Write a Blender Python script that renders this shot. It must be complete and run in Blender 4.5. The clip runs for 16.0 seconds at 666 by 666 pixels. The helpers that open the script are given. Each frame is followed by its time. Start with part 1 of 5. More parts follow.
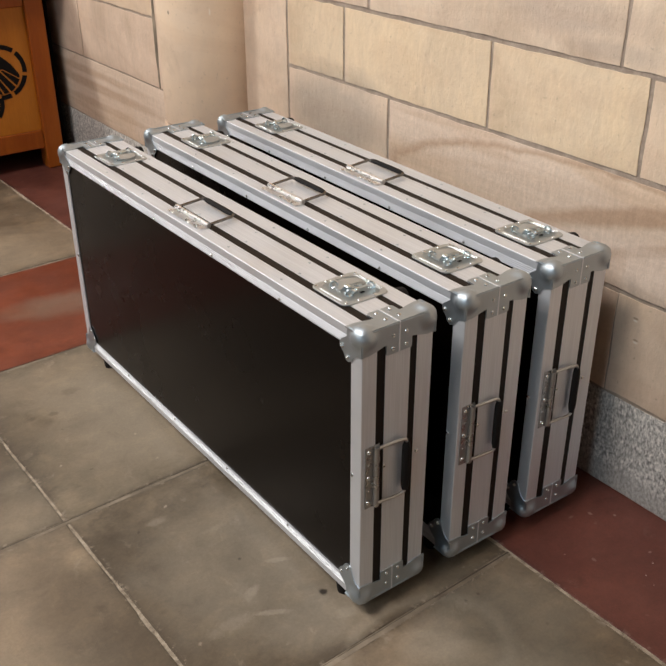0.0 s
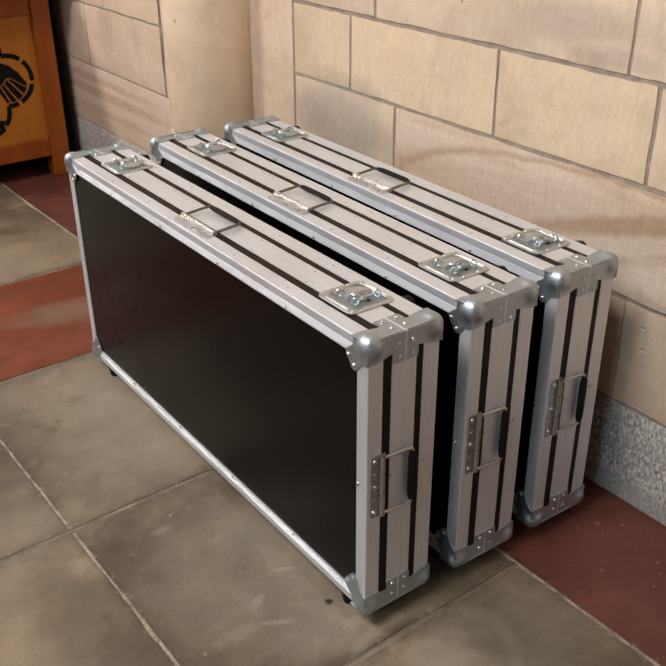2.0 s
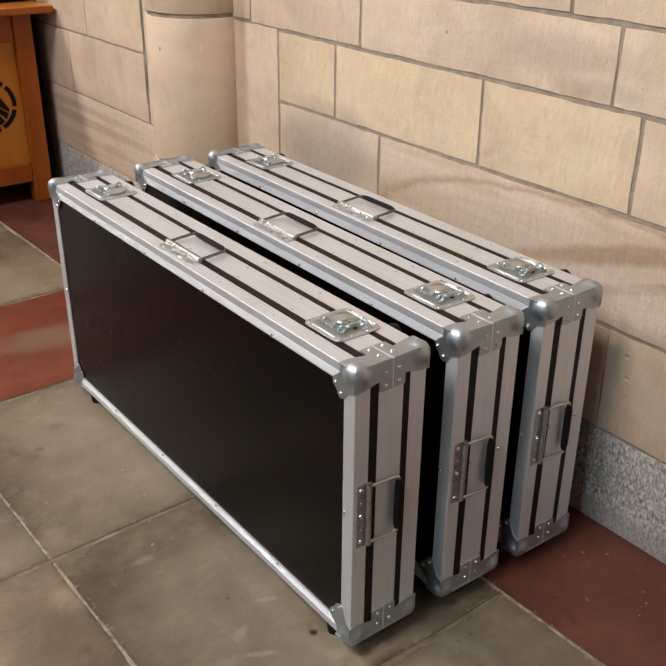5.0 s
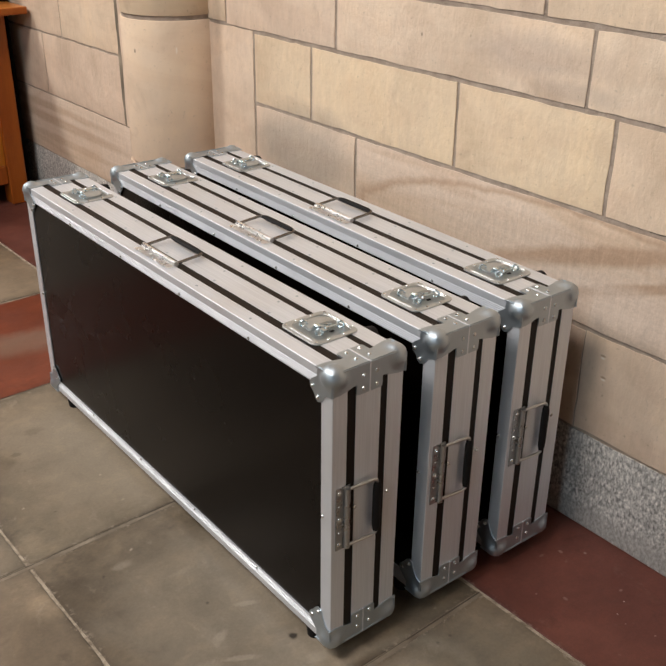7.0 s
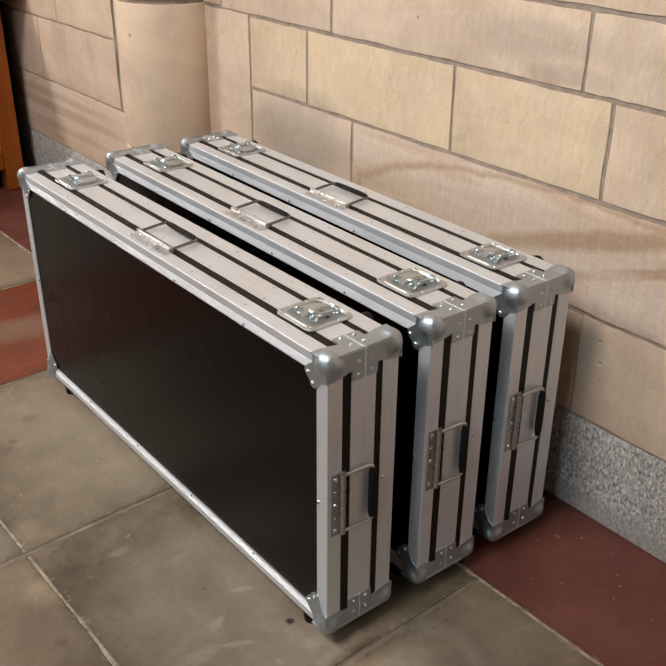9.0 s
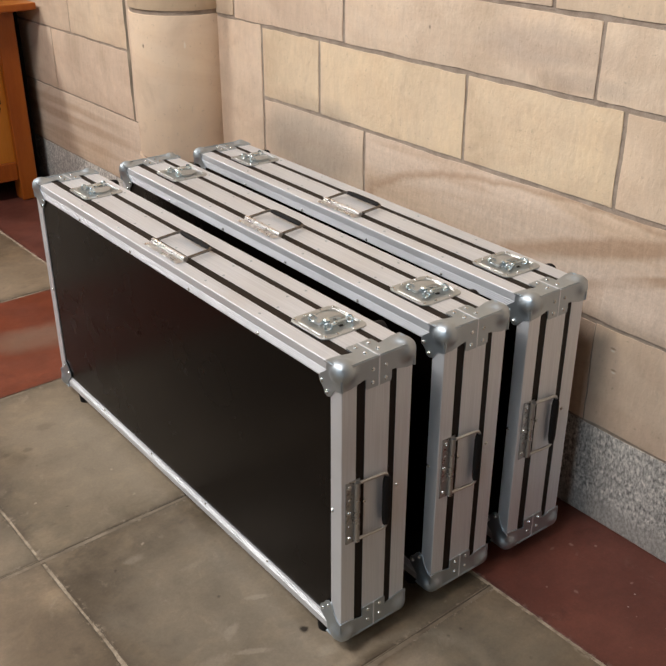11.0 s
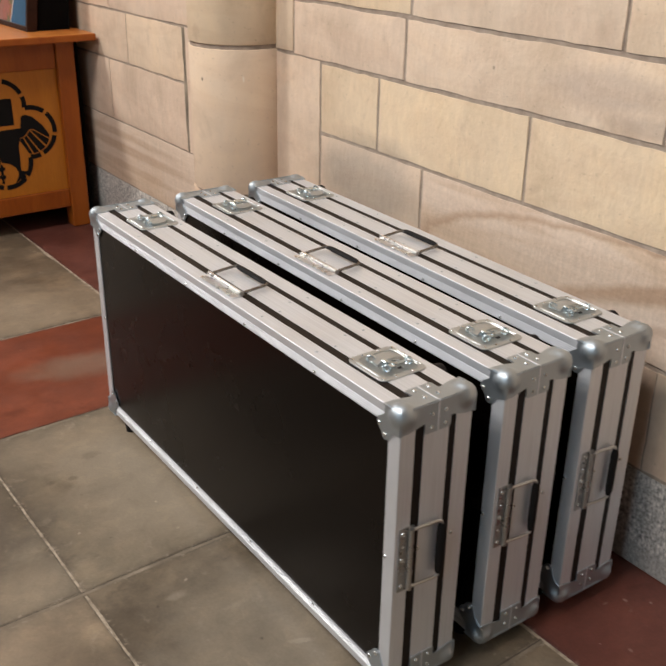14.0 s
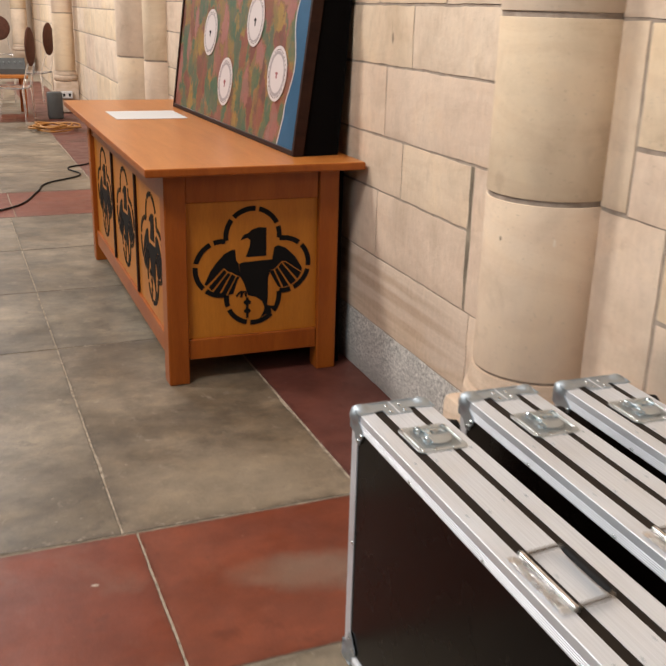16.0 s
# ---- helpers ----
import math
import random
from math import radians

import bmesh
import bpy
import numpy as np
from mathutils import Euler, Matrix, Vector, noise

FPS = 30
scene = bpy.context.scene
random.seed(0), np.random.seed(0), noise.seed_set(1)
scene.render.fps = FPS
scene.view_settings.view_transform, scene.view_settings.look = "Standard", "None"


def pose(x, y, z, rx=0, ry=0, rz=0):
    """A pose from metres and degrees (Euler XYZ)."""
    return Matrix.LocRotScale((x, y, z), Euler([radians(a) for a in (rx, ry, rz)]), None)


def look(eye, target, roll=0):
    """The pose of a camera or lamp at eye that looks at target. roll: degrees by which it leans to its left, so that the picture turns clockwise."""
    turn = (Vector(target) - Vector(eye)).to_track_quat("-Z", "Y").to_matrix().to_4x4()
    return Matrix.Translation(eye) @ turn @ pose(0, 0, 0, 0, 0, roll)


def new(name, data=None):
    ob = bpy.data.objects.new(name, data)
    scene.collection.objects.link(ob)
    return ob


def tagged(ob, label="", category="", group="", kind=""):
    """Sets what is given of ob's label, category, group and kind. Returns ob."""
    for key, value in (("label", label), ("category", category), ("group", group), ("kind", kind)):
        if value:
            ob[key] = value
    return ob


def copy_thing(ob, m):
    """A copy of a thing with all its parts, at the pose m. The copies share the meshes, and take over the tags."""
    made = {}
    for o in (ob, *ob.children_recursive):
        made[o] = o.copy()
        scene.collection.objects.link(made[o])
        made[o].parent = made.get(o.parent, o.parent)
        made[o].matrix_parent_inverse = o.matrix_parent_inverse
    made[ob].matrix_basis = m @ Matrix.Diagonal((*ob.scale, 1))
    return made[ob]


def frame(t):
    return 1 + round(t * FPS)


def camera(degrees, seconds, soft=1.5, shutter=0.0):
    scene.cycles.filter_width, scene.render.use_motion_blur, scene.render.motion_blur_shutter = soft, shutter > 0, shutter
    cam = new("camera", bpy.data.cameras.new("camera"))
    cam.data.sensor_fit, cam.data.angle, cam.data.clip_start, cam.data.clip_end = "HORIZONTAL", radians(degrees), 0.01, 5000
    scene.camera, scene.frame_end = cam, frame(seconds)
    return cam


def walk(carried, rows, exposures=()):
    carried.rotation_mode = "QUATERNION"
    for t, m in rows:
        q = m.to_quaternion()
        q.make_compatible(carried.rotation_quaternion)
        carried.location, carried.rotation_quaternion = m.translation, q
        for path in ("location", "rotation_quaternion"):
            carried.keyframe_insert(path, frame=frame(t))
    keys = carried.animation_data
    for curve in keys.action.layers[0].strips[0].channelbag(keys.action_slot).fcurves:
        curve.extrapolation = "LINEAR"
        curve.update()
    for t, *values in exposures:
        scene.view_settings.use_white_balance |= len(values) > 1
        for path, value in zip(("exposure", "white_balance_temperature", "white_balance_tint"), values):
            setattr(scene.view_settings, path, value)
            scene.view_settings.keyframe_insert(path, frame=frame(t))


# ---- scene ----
cam = camera(39.5, 16.0, soft=1.8, shutter=0.55)
PATH = [
    (0, (0.035, 0.008, 1.444), (1.078, 1.419, 0.484), -0.3),
    (0.5, (0.033, 0.009, 1.443), (1.077, 1.429, 0.498), -0.3),
    (1, (0.037, 0.014, 1.442), (1.075, 1.435, 0.491), -0.3),
    (1.5, (0.039, 0.013, 1.441), (1.079, 1.437, 0.499), -0.4),
    (2, (0.038, 0.013, 1.442), (1.076, 1.438, 0.497), -0.4),
    (2.5, (0.037, 0.011, 1.438), (1.086, 1.447, 0.523), -0.5),
    (3, (0.035, 0.011, 1.441), (1.085, 1.443, 0.52), -0.2),
    (3.5, (0.036, 0.007, 1.441), (1.099, 1.438, 0.534), -0.3),
    (4, (0.034, 0.009, 1.442), (1.096, 1.432, 0.522), 0.1),
    (4.2, (0.03, 0.011, 1.439), (1.097, 1.443, 0.54), 0.2),
    (6.3, (0.038, 0.045, 1.445), (1.151, 1.434, 0.533), 0.3),
    (6.5, (0.041, 0.041, 1.445), (1.155, 1.422, 0.52), 0.5),
    (7, (0.037, 0.025, 1.446), (1.16, 1.417, 0.553), 0.6),
    (7.5, (0.039, 0.021, 1.447), (1.167, 1.408, 0.55), 0.8),
    (8, (0.042, 0.023, 1.445), (1.166, 1.406, 0.536), 0.5),
    (8.5, (0.042, 0.023, 1.448), (1.165, 1.403, 0.535), 0.5),
    (9, (0.048, 0.024, 1.445), (1.162, 1.405, 0.523), 0.4),
    (9.5, (0.05, 0.023, 1.445), (1.159, 1.406, 0.519), 0.3),
    (10, (0.051, 0.022, 1.445), (1.15, 1.425, 0.537), -0.0),
    (10.2, (0.049, 0.023, 1.446), (1.145, 1.423, 0.529), -0.1),
    (12.3, (0.032, 0.018, 1.45), (1.143, 1.426, 0.565), 0.2),
    (12.5, (0.033, 0.017, 1.448), (1.138, 1.426, 0.557), 0.2),
    (13, (0.034, 0.019, 1.447), (1.145, 1.428, 0.563), 0.1),
    (13.5, (0.038, 0.026, 1.449), (1.121, 1.462, 0.573), 0.5),
    (14, (0.023, 0.075, 1.451), (1.082, 1.546, 0.605), 0.9),
    (14.2, (0.01, 0.099, 1.45), (1.049, 1.588, 0.612), 0.4),
    (14.5, (-0.001, 0.152, 1.44), (0.942, 1.713, 0.62), -1.3),
    (14.8, (0.021, 0.218, 1.439), (0.872, 1.827, 0.611), -1.1),
    (15, (0.05, 0.307, 1.441), (0.847, 1.94, 0.607), -1.3),
    (15.1, (0.081, 0.351, 1.438), (0.852, 1.998, 0.606), -2.2),
    (15.4, (0.142, 0.489, 1.47), (0.95, 2.173, 0.756), 0.5),
    (15.5, (0.156, 0.521, 1.489), (0.895, 2.244, 0.792), -0.0),
    (16, (0.208, 0.788, 1.469), (0.896, 2.547, 0.809), 1.6),
]
walk(cam, [(t, look(eye, target, roll)) for t, eye, target, roll in PATH], [(0, -0.05), (13.5, -0.05), (15.0, -0.01), (16.0, -0.01)])

# ---------------------------------------------------------------- world and light
world = bpy.data.worlds.new("world")
world.use_nodes = True
world.node_tree.nodes["Background"].inputs[0].default_value = (0.9, 0.93, 1.0, 1)
world.node_tree.nodes["Background"].inputs[1].default_value = 0.05
scene.world = world


def area(name, eye, target, size, watts, colour):
    data = bpy.data.lights.new(name, "AREA")
    data.shape, data.size, data.energy, data.color = "DISK", size, watts, colour
    ob = new(name, data)
    ob.matrix_world = look(eye, target)
    return ob


WARM, PALE = (1.0, 0.955, 0.90), (1.0, 0.975, 0.95)
area("lamp_aisle", (-2.8, 5.8, 5.3), (1.0, 2.8, 0.4), 1.1, 248, WARM)
area("lamp_nave", (-1.2, 11.0, 4.8), (0.8, 11.0, 0.0), 1.4, 300, PALE)
area("lamp_far", (-1.5, 18.0, 4.8), (0.5, 18.0, 0.0), 1.4, 430, PALE)
area("window_light", (-2.6, 1.3, 6.7), (1.3, 1.8, 0.5), 2.0, 410, (1.0, 0.955, 0.915))
area("window_behind", (-3.6, -0.8, 3.4), (1.2, 1.1, 0.4), 1.0, 62, (0.70, 0.87, 1.0))


# ---------------------------------------------------------------- materials
def material(name, colour, rough=0.5, metal=0.0):
    m = bpy.data.materials.new(name)
    m.use_nodes = True
    b = m.node_tree.nodes["Principled BSDF"]
    b.inputs["Base Color"].default_value = (*colour, 1)
    b.inputs["Roughness"].default_value = rough
    b.inputs["Metallic"].default_value = metal
    return m, m.node_tree, b


def coords(tree, kind="Object", scale=(1, 1, 1)):
    tc = tree.nodes.new("ShaderNodeTexCoord")
    mp = tree.nodes.new("ShaderNodeMapping")
    mp.inputs["Scale"].default_value = scale
    tree.links.new(tc.outputs[kind], mp.inputs["Vector"])
    return mp.outputs["Vector"]


def place(tree, scale=(1, 1, 1)):
    """World position, so that neighbouring pieces don't repeat."""
    g = tree.nodes.new("ShaderNodeNewGeometry")
    mp = tree.nodes.new("ShaderNodeMapping")
    mp.inputs["Scale"].default_value = scale
    tree.links.new(g.outputs["Position"], mp.inputs["Vector"])
    return mp.outputs["Vector"]


def noise_tex(tree, vec, scale, detail=4.0, rough=0.55, warp=0.0):
    n = tree.nodes.new("ShaderNodeTexNoise")
    n.inputs["Scale"].default_value, n.inputs["Detail"].default_value = scale, detail
    n.inputs["Roughness"].default_value, n.inputs["Distortion"].default_value = rough, warp
    tree.links.new(vec, n.inputs["Vector"])
    return n.outputs["Fac"]


def ramp(tree, fac, stops):
    r = tree.nodes.new("ShaderNodeValToRGB")
    e = r.color_ramp.elements
    while len(e) < len(stops):
        e.new(0.5)
    for el, (p, c) in zip(e, stops):
        el.position = p
        el.color = (*c, 1) if len(c) == 3 else c
    tree.links.new(fac, r.inputs["Fac"])
    return r.outputs["Color"]


def grey(v):
    return (v, v, v)


def mix(tree, fac, a, b, mode="MIX"):
    n = tree.nodes.new("ShaderNodeMix")
    n.data_type, n.blend_type = "RGBA", mode
    for value, sock in ((fac, n.inputs[0]), (a, n.inputs[6]), (b, n.inputs[7])):
        if isinstance(value, (int, float)):
            sock.default_value = value
        elif isinstance(value, tuple):
            sock.default_value = (*value, 1)
        else:
            tree.links.new(value, sock)
    return n.outputs[2]


def bump(tree, bsdf, height, strength, distance):
    n = tree.nodes.new("ShaderNodeBump")
    n.inputs["Strength"].default_value, n.inputs["Distance"].default_value = strength, distance
    tree.links.new(height, n.inputs["Height"])
    tree.links.new(n.outputs["Normal"], bsdf.inputs["Normal"])


def object_random(tree):
    return tree.nodes.new("ShaderNodeObjectInfo").outputs["Random"]


def shifted(tree, vec, amount=40.0):
    """Moves a texture by an amount of each object's own."""
    r = object_random(tree)
    mul = tree.nodes.new("ShaderNodeMath")
    mul.operation = "MULTIPLY"
    mul.inputs[1].default_value = amount
    tree.links.new(r, mul.inputs[0])
    add = tree.nodes.new("ShaderNodeVectorMath")
    add.operation = "ADD"
    tree.links.new(vec, add.inputs[0])
    tree.links.new(mul.outputs[0], add.inputs[1])
    return add.outputs[0]


def stained(tree, col, marks, ragged=0.7, scale=9.0):
    """Lays stains over a colour: each has a middle, its two half axes, a colour, a strength and, for a tide mark, the width of its rim."""
    vec = place(tree)
    wob = noise_tex(tree, vec, scale, 6, 0.65, 0.3)
    for middle, axis_a, axis_b, colour, strength, rim in marks:
        sub = tree.nodes.new("ShaderNodeVectorMath")
        sub.operation = "SUBTRACT"
        sub.inputs[1].default_value = middle
        tree.links.new(vec, sub.inputs[0])
        both = tree.nodes.new("ShaderNodeCombineXYZ")
        for k, axis in enumerate((axis_a, axis_b)):
            dot = tree.nodes.new("ShaderNodeVectorMath")
            dot.operation = "DOT_PRODUCT"
            long = Vector(axis).length_squared
            dot.inputs[1].default_value = tuple(q / long for q in axis)
            tree.links.new(sub.outputs[0], dot.inputs[0])
            tree.links.new(dot.outputs["Value"], both.inputs[k])
        size = tree.nodes.new("ShaderNodeVectorMath")
        size.operation = "LENGTH"
        tree.links.new(both.outputs[0], size.inputs[0])
        edge = tree.nodes.new("ShaderNodeMath")
        edge.operation = "MULTIPLY_ADD"
        edge.inputs[1].default_value = ragged * (0.25 if rim else 1.0)
        tree.links.new(wob, edge.inputs[0])
        tree.links.new(size.outputs["Value"], edge.inputs[2])
        shift = ragged * (0.125 if rim else 0.5)
        half = tree.nodes.new("ShaderNodeMath")
        half.operation = "MULTIPLY"
        half.inputs[1].default_value = 0.5
        tree.links.new(edge.outputs[0], half.inputs[0])
        if rim:
            c = (1.0 + shift) / 2
            stops = [(c - rim, grey(0)), (c - rim * 0.2, grey(strength)), (c + rim * 0.3, grey(strength * 0.7)), (c + rim, grey(0))]
        else:
            stops = [((0.55 + shift) / 2, grey(strength)), ((1.15 + shift) / 2, grey(0))]
        col = mix(tree, ramp(tree, half.outputs[0], stops), col, colour)
    return col


def stone_material(name, tooled):
    """Sandstone; tooled is how strongly the mason's strokes show."""
    m, t, b = material(name, (0.6, 0.46, 0.3), 0.85)
    vec = shifted(t, place(t))
    tint = ramp(t, object_random(t), [(0.0, (0.735, 0.565, 0.39)), (0.25, (0.755, 0.59, 0.42)), (0.5, (0.73, 0.555, 0.42)), (0.75, (0.765, 0.61, 0.465)), (1.0, (0.705, 0.535, 0.41))])
    clouds = ramp(t, noise_tex(t, vec, 3.2, 5, 0.6, 0.4), [(0.28, (0.80, 0.78, 0.75)), (0.5, grey(0.98)), (0.72, (1.08, 1.06, 1.0))])
    col = mix(t, 1.0, tint, clouds, "MULTIPLY")
    smudge = noise_tex(t, vec, 7.5, 4, 0.6, 0.3)
    col = mix(t, ramp(t, smudge, [(0.60, grey(0)), (0.74, grey(0.45))]), col, (0.47, 0.335, 0.235))
    on_wall = lambda y, z, a, b, colour, strength: ((1.67, y, z), (0.0, a, 0.0), (0.0, 0.0, b), colour, strength, 0.0)
    col = stained(t, col, [on_wall(2.20, 0.68, 0.27, 0.15, (0.40, 0.325, 0.26), 0.8), on_wall(1.02, 0.40, 0.10, 0.14, (0.56, 0.42, 0.30), 0.35), on_wall(1.36, 1.09, 0.20, 0.05, (0.50, 0.39, 0.315), 0.6), on_wall(1.25, 1.03, 0.12, 0.025, (0.44, 0.345, 0.28), 0.4), on_wall(0.72, 0.36, 0.08, 0.10, (0.52, 0.375, 0.26), 0.4)])
    hole, chip = (0.10, 0.07, 0.05), (0.86, 0.80, 0.72)
    col = stained(t, col, [on_wall(4.014, 1.375, 0.010, 0.022, hole, 0.7), on_wall(4.024, 1.41, 0.003, 0.035, (0.35, 0.27, 0.2), 0.6), on_wall(2.832, 0.917, 0.0042, 0.007, hole, 0.7), on_wall(2.719, 0.925, 0.0014, 0.011, chip, 0.55), on_wall(1.72, 1.09, 0.004, 0.005, hole, 0.6), on_wall(0.86, 0.93, 0.004, 0.005, hole, 0.6), on_wall(1.081, 0.472, 0.008, 0.003, (0.36, 0.25, 0.17), 0.8), on_wall(1.081, 0.466, 0.007, 0.003, chip, 0.7), on_wall(1.072, 0.420, 0.008, 0.003, (0.36, 0.25, 0.17), 0.8), on_wall(1.072, 0.414, 0.007, 0.003, chip, 0.7)], 0.9, 70.0)
    tool = shifted(t, place(t, (1, 9, 2.6)))
    tool.node.inputs[0].links[0].from_node.inputs["Rotation"].default_value = (radians(-17), 0, 0)
    marks = noise_tex(t, tool, 6.0, 6, 0.7, 0.3)
    col = mix(t, tooled, col, ramp(t, marks, [(0.33, grey(0.70)), (0.66, grey(1.14))]), "MULTIPLY")
    bed = noise_tex(t, shifted(t, place(t, (1, 0.8, 3.0))), 1.6, 4, 0.55, 1.4)
    col = mix(t, 0.28, col, ramp(t, bed, [(0.42, (1, 1, 1)), (0.5, (0.86, 0.78, 0.73)), (0.58, (1, 1, 1))]), "MULTIPLY")
    pits = noise_tex(t, vec, 95.0, 3, 0.7)
    col = mix(t, 0.5, col, ramp(t, pits, [(0.27, grey(0.5)), (0.37, grey(1.0))]), "MULTIPLY")
    t.links.new(col, b.inputs["Base Color"])
    flecks = noise_tex(t, shifted(t, place(t, (1, 1.7, 0.8))), 42.0, 4, 0.7, 0.2)
    h = mix(t, 0.5, ramp(t, marks, [(0.3, grey(0.2)), (0.7, grey(0.8))]), ramp(t, flecks, [(0.3, grey(0)), (0.7, grey(1))]))
    bump(t, b, h, 0.12 + 1.7 * tooled, 0.005)
    return m


def banded_stone_material():
    """Sandstone with iron-stained bedding bands."""
    m, t, b = material("banded_sandstone", (0.52, 0.37, 0.26), 0.85)
    vec = place(t, (1, 0.34, 2.0))
    vec.node.inputs["Rotation"].default_value = (radians(-14), 0, 0)
    n = noise_tex(t, vec, 1.9, 3, 0.45, 0.6)
    stain, pale, pink = (0.45, 0.30, 0.20), (0.66, 0.51, 0.385), (0.64, 0.51, 0.42)
    col = ramp(t, n, [(0.30, pale), (0.385, (0.58, 0.41, 0.28)), (0.40, stain), (0.425, pale), (0.47, (0.60, 0.42, 0.29)), (0.49, stain), (0.515, (0.57, 0.40, 0.275)), (0.56, pink), (0.64, pink), (0.66, (0.50, 0.35, 0.26)), (0.70, pink)])
    col = mix(t, 0.6, col, pale)
    on_wall = lambda y, z, a, b, colour, strength, rim=0.0: ((1.67, y, z), a, b, colour, strength, rim)
    flat, up = lambda q: (0.0, q, 0.0), lambda q: (0.0, 0.0, q)
    col = stained(t, col, [
        on_wall(1.20, 0.60, flat(0.73), up(0.175), stain, 0.85, 0.032), on_wall(1.28, 0.585, flat(0.60), up(0.13), (0.56, 0.40, 0.285), 0.4, 0.05),
        on_wall(1.15, 0.690, (0.0, -0.42, 0.13), (0.0, 0.008, 0.026), stain, 0.9), on_wall(1.02, 0.655, (0.0, -0.34, 0.11), (0.0, 0.005, 0.014), stain, 0.8),
        on_wall(1.05, 0.60, flat(0.32), up(0.06), (0.68, 0.55, 0.46), 0.55), on_wall(4.0, 0.42, flat(0.7), up(0.025), stain, 0.6), on_wall(4.1, 0.48, flat(0.8), up(0.02), stain, 0.5), on_wall(3.9, 0.34, flat(0.6), up(0.02), stain, 0.5)])
    lines = noise_tex(t, place(t, (1, 0.5, 9.0)), 2.6, 4, 0.6, 0.5)
    col = mix(t, 0.25, col, ramp(t, lines, [(0.4, (1.04, 1.04, 1.04)), (0.5, (0.86, 0.78, 0.72)), (0.6, (1.04, 1.04, 1.04))]), "MULTIPLY")
    tool = place(t, (1, 9, 2.6))
    tool.node.inputs["Rotation"].default_value = (radians(-17), 0, 0)
    marks = noise_tex(t, tool, 6.0, 6, 0.7, 0.3)
    col = mix(t, 0.3, col, ramp(t, marks, [(0.33, grey(0.72)), (0.66, grey(1.14))]), "MULTIPLY")
    fine = noise_tex(t, place(t), 120.0, 4, 0.7)
    col = mix(t, 0.3, col, ramp(t, fine, [(0.3, grey(0.7)), (0.6, grey(1.1))]), "MULTIPLY")
    t.links.new(col, b.inputs["Base Color"])
    bump(t, b, mix(t, 0.5, marks, noise_tex(t, place(t, (1, 1.7, 0.8)), 48.0, 4, 0.7, 0.2)), 0.65, 0.005)
    return m


def granite_material():
    m, t, b = material("granite", (0.35, 0.33, 0.31), 0.75)
    vec = place(t)
    v = t.nodes.new("ShaderNodeTexVoronoi")
    v.inputs["Scale"].default_value = 130.0
    t.links.new(place(t, (1, 1, 0.6)), v.inputs["Vector"])
    specks = ramp(t, noise_tex(t, place(t, (1, 1, 0.62)), 140, 4, 0.8), [(0.36, (0.17, 0.157, 0.148)), (0.49, (0.47, 0.44, 0.405)), (0.64, (0.86, 0.80, 0.735))])
    cell = ramp(t, v.outputs["Color"], [(0.2, grey(0.6)), (0.8, grey(1.25))])
    col = mix(t, 0.5, specks, cell, "MULTIPLY")
    up = t.nodes.new("ShaderNodeSeparateXYZ")
    t.links.new(vec, up.inputs[0])
    wavy = t.nodes.new("ShaderNodeMath")
    wavy.operation = "MULTIPLY_ADD"
    wavy.inputs[1].default_value = 0.09
    t.links.new(noise_tex(t, place(t, (1, 1, 0.15)), 45, 3, 0.6), wavy.inputs[0])
    t.links.new(up.outputs[2], wavy.inputs[2])
    margin = ramp(t, wavy.outputs[0], [(0.095, grey(0.85)), (0.13, grey(0.0))])
    col = mix(t, margin, col, mix(t, 0.3, (0.37, 0.34, 0.31), specks))
    t.links.new(mix(t, 0.4, col, ramp(t, noise_tex(t, vec, 4, 3), [(0.3, grey(0.75)), (0.7, grey(1.05))]), "MULTIPLY"), b.inputs["Base Color"])
    bump(t, b, noise_tex(t, vec, 150, 3, 0.7), 0.4, 0.003)
    return m


def mortar_material():
    m, t, b = material("mortar", (0.27, 0.235, 0.20), 0.95)
    vec = place(t)
    t.links.new(ramp(t, noise_tex(t, vec, 22, 5, 0.65), [(0.3, (0.27, 0.205, 0.16)), (0.7, (0.45, 0.36, 0.29))]), b.inputs["Base Color"])
    bump(t, b, noise_tex(t, vec, 110, 4, 0.7), 0.8, 0.006)
    return m


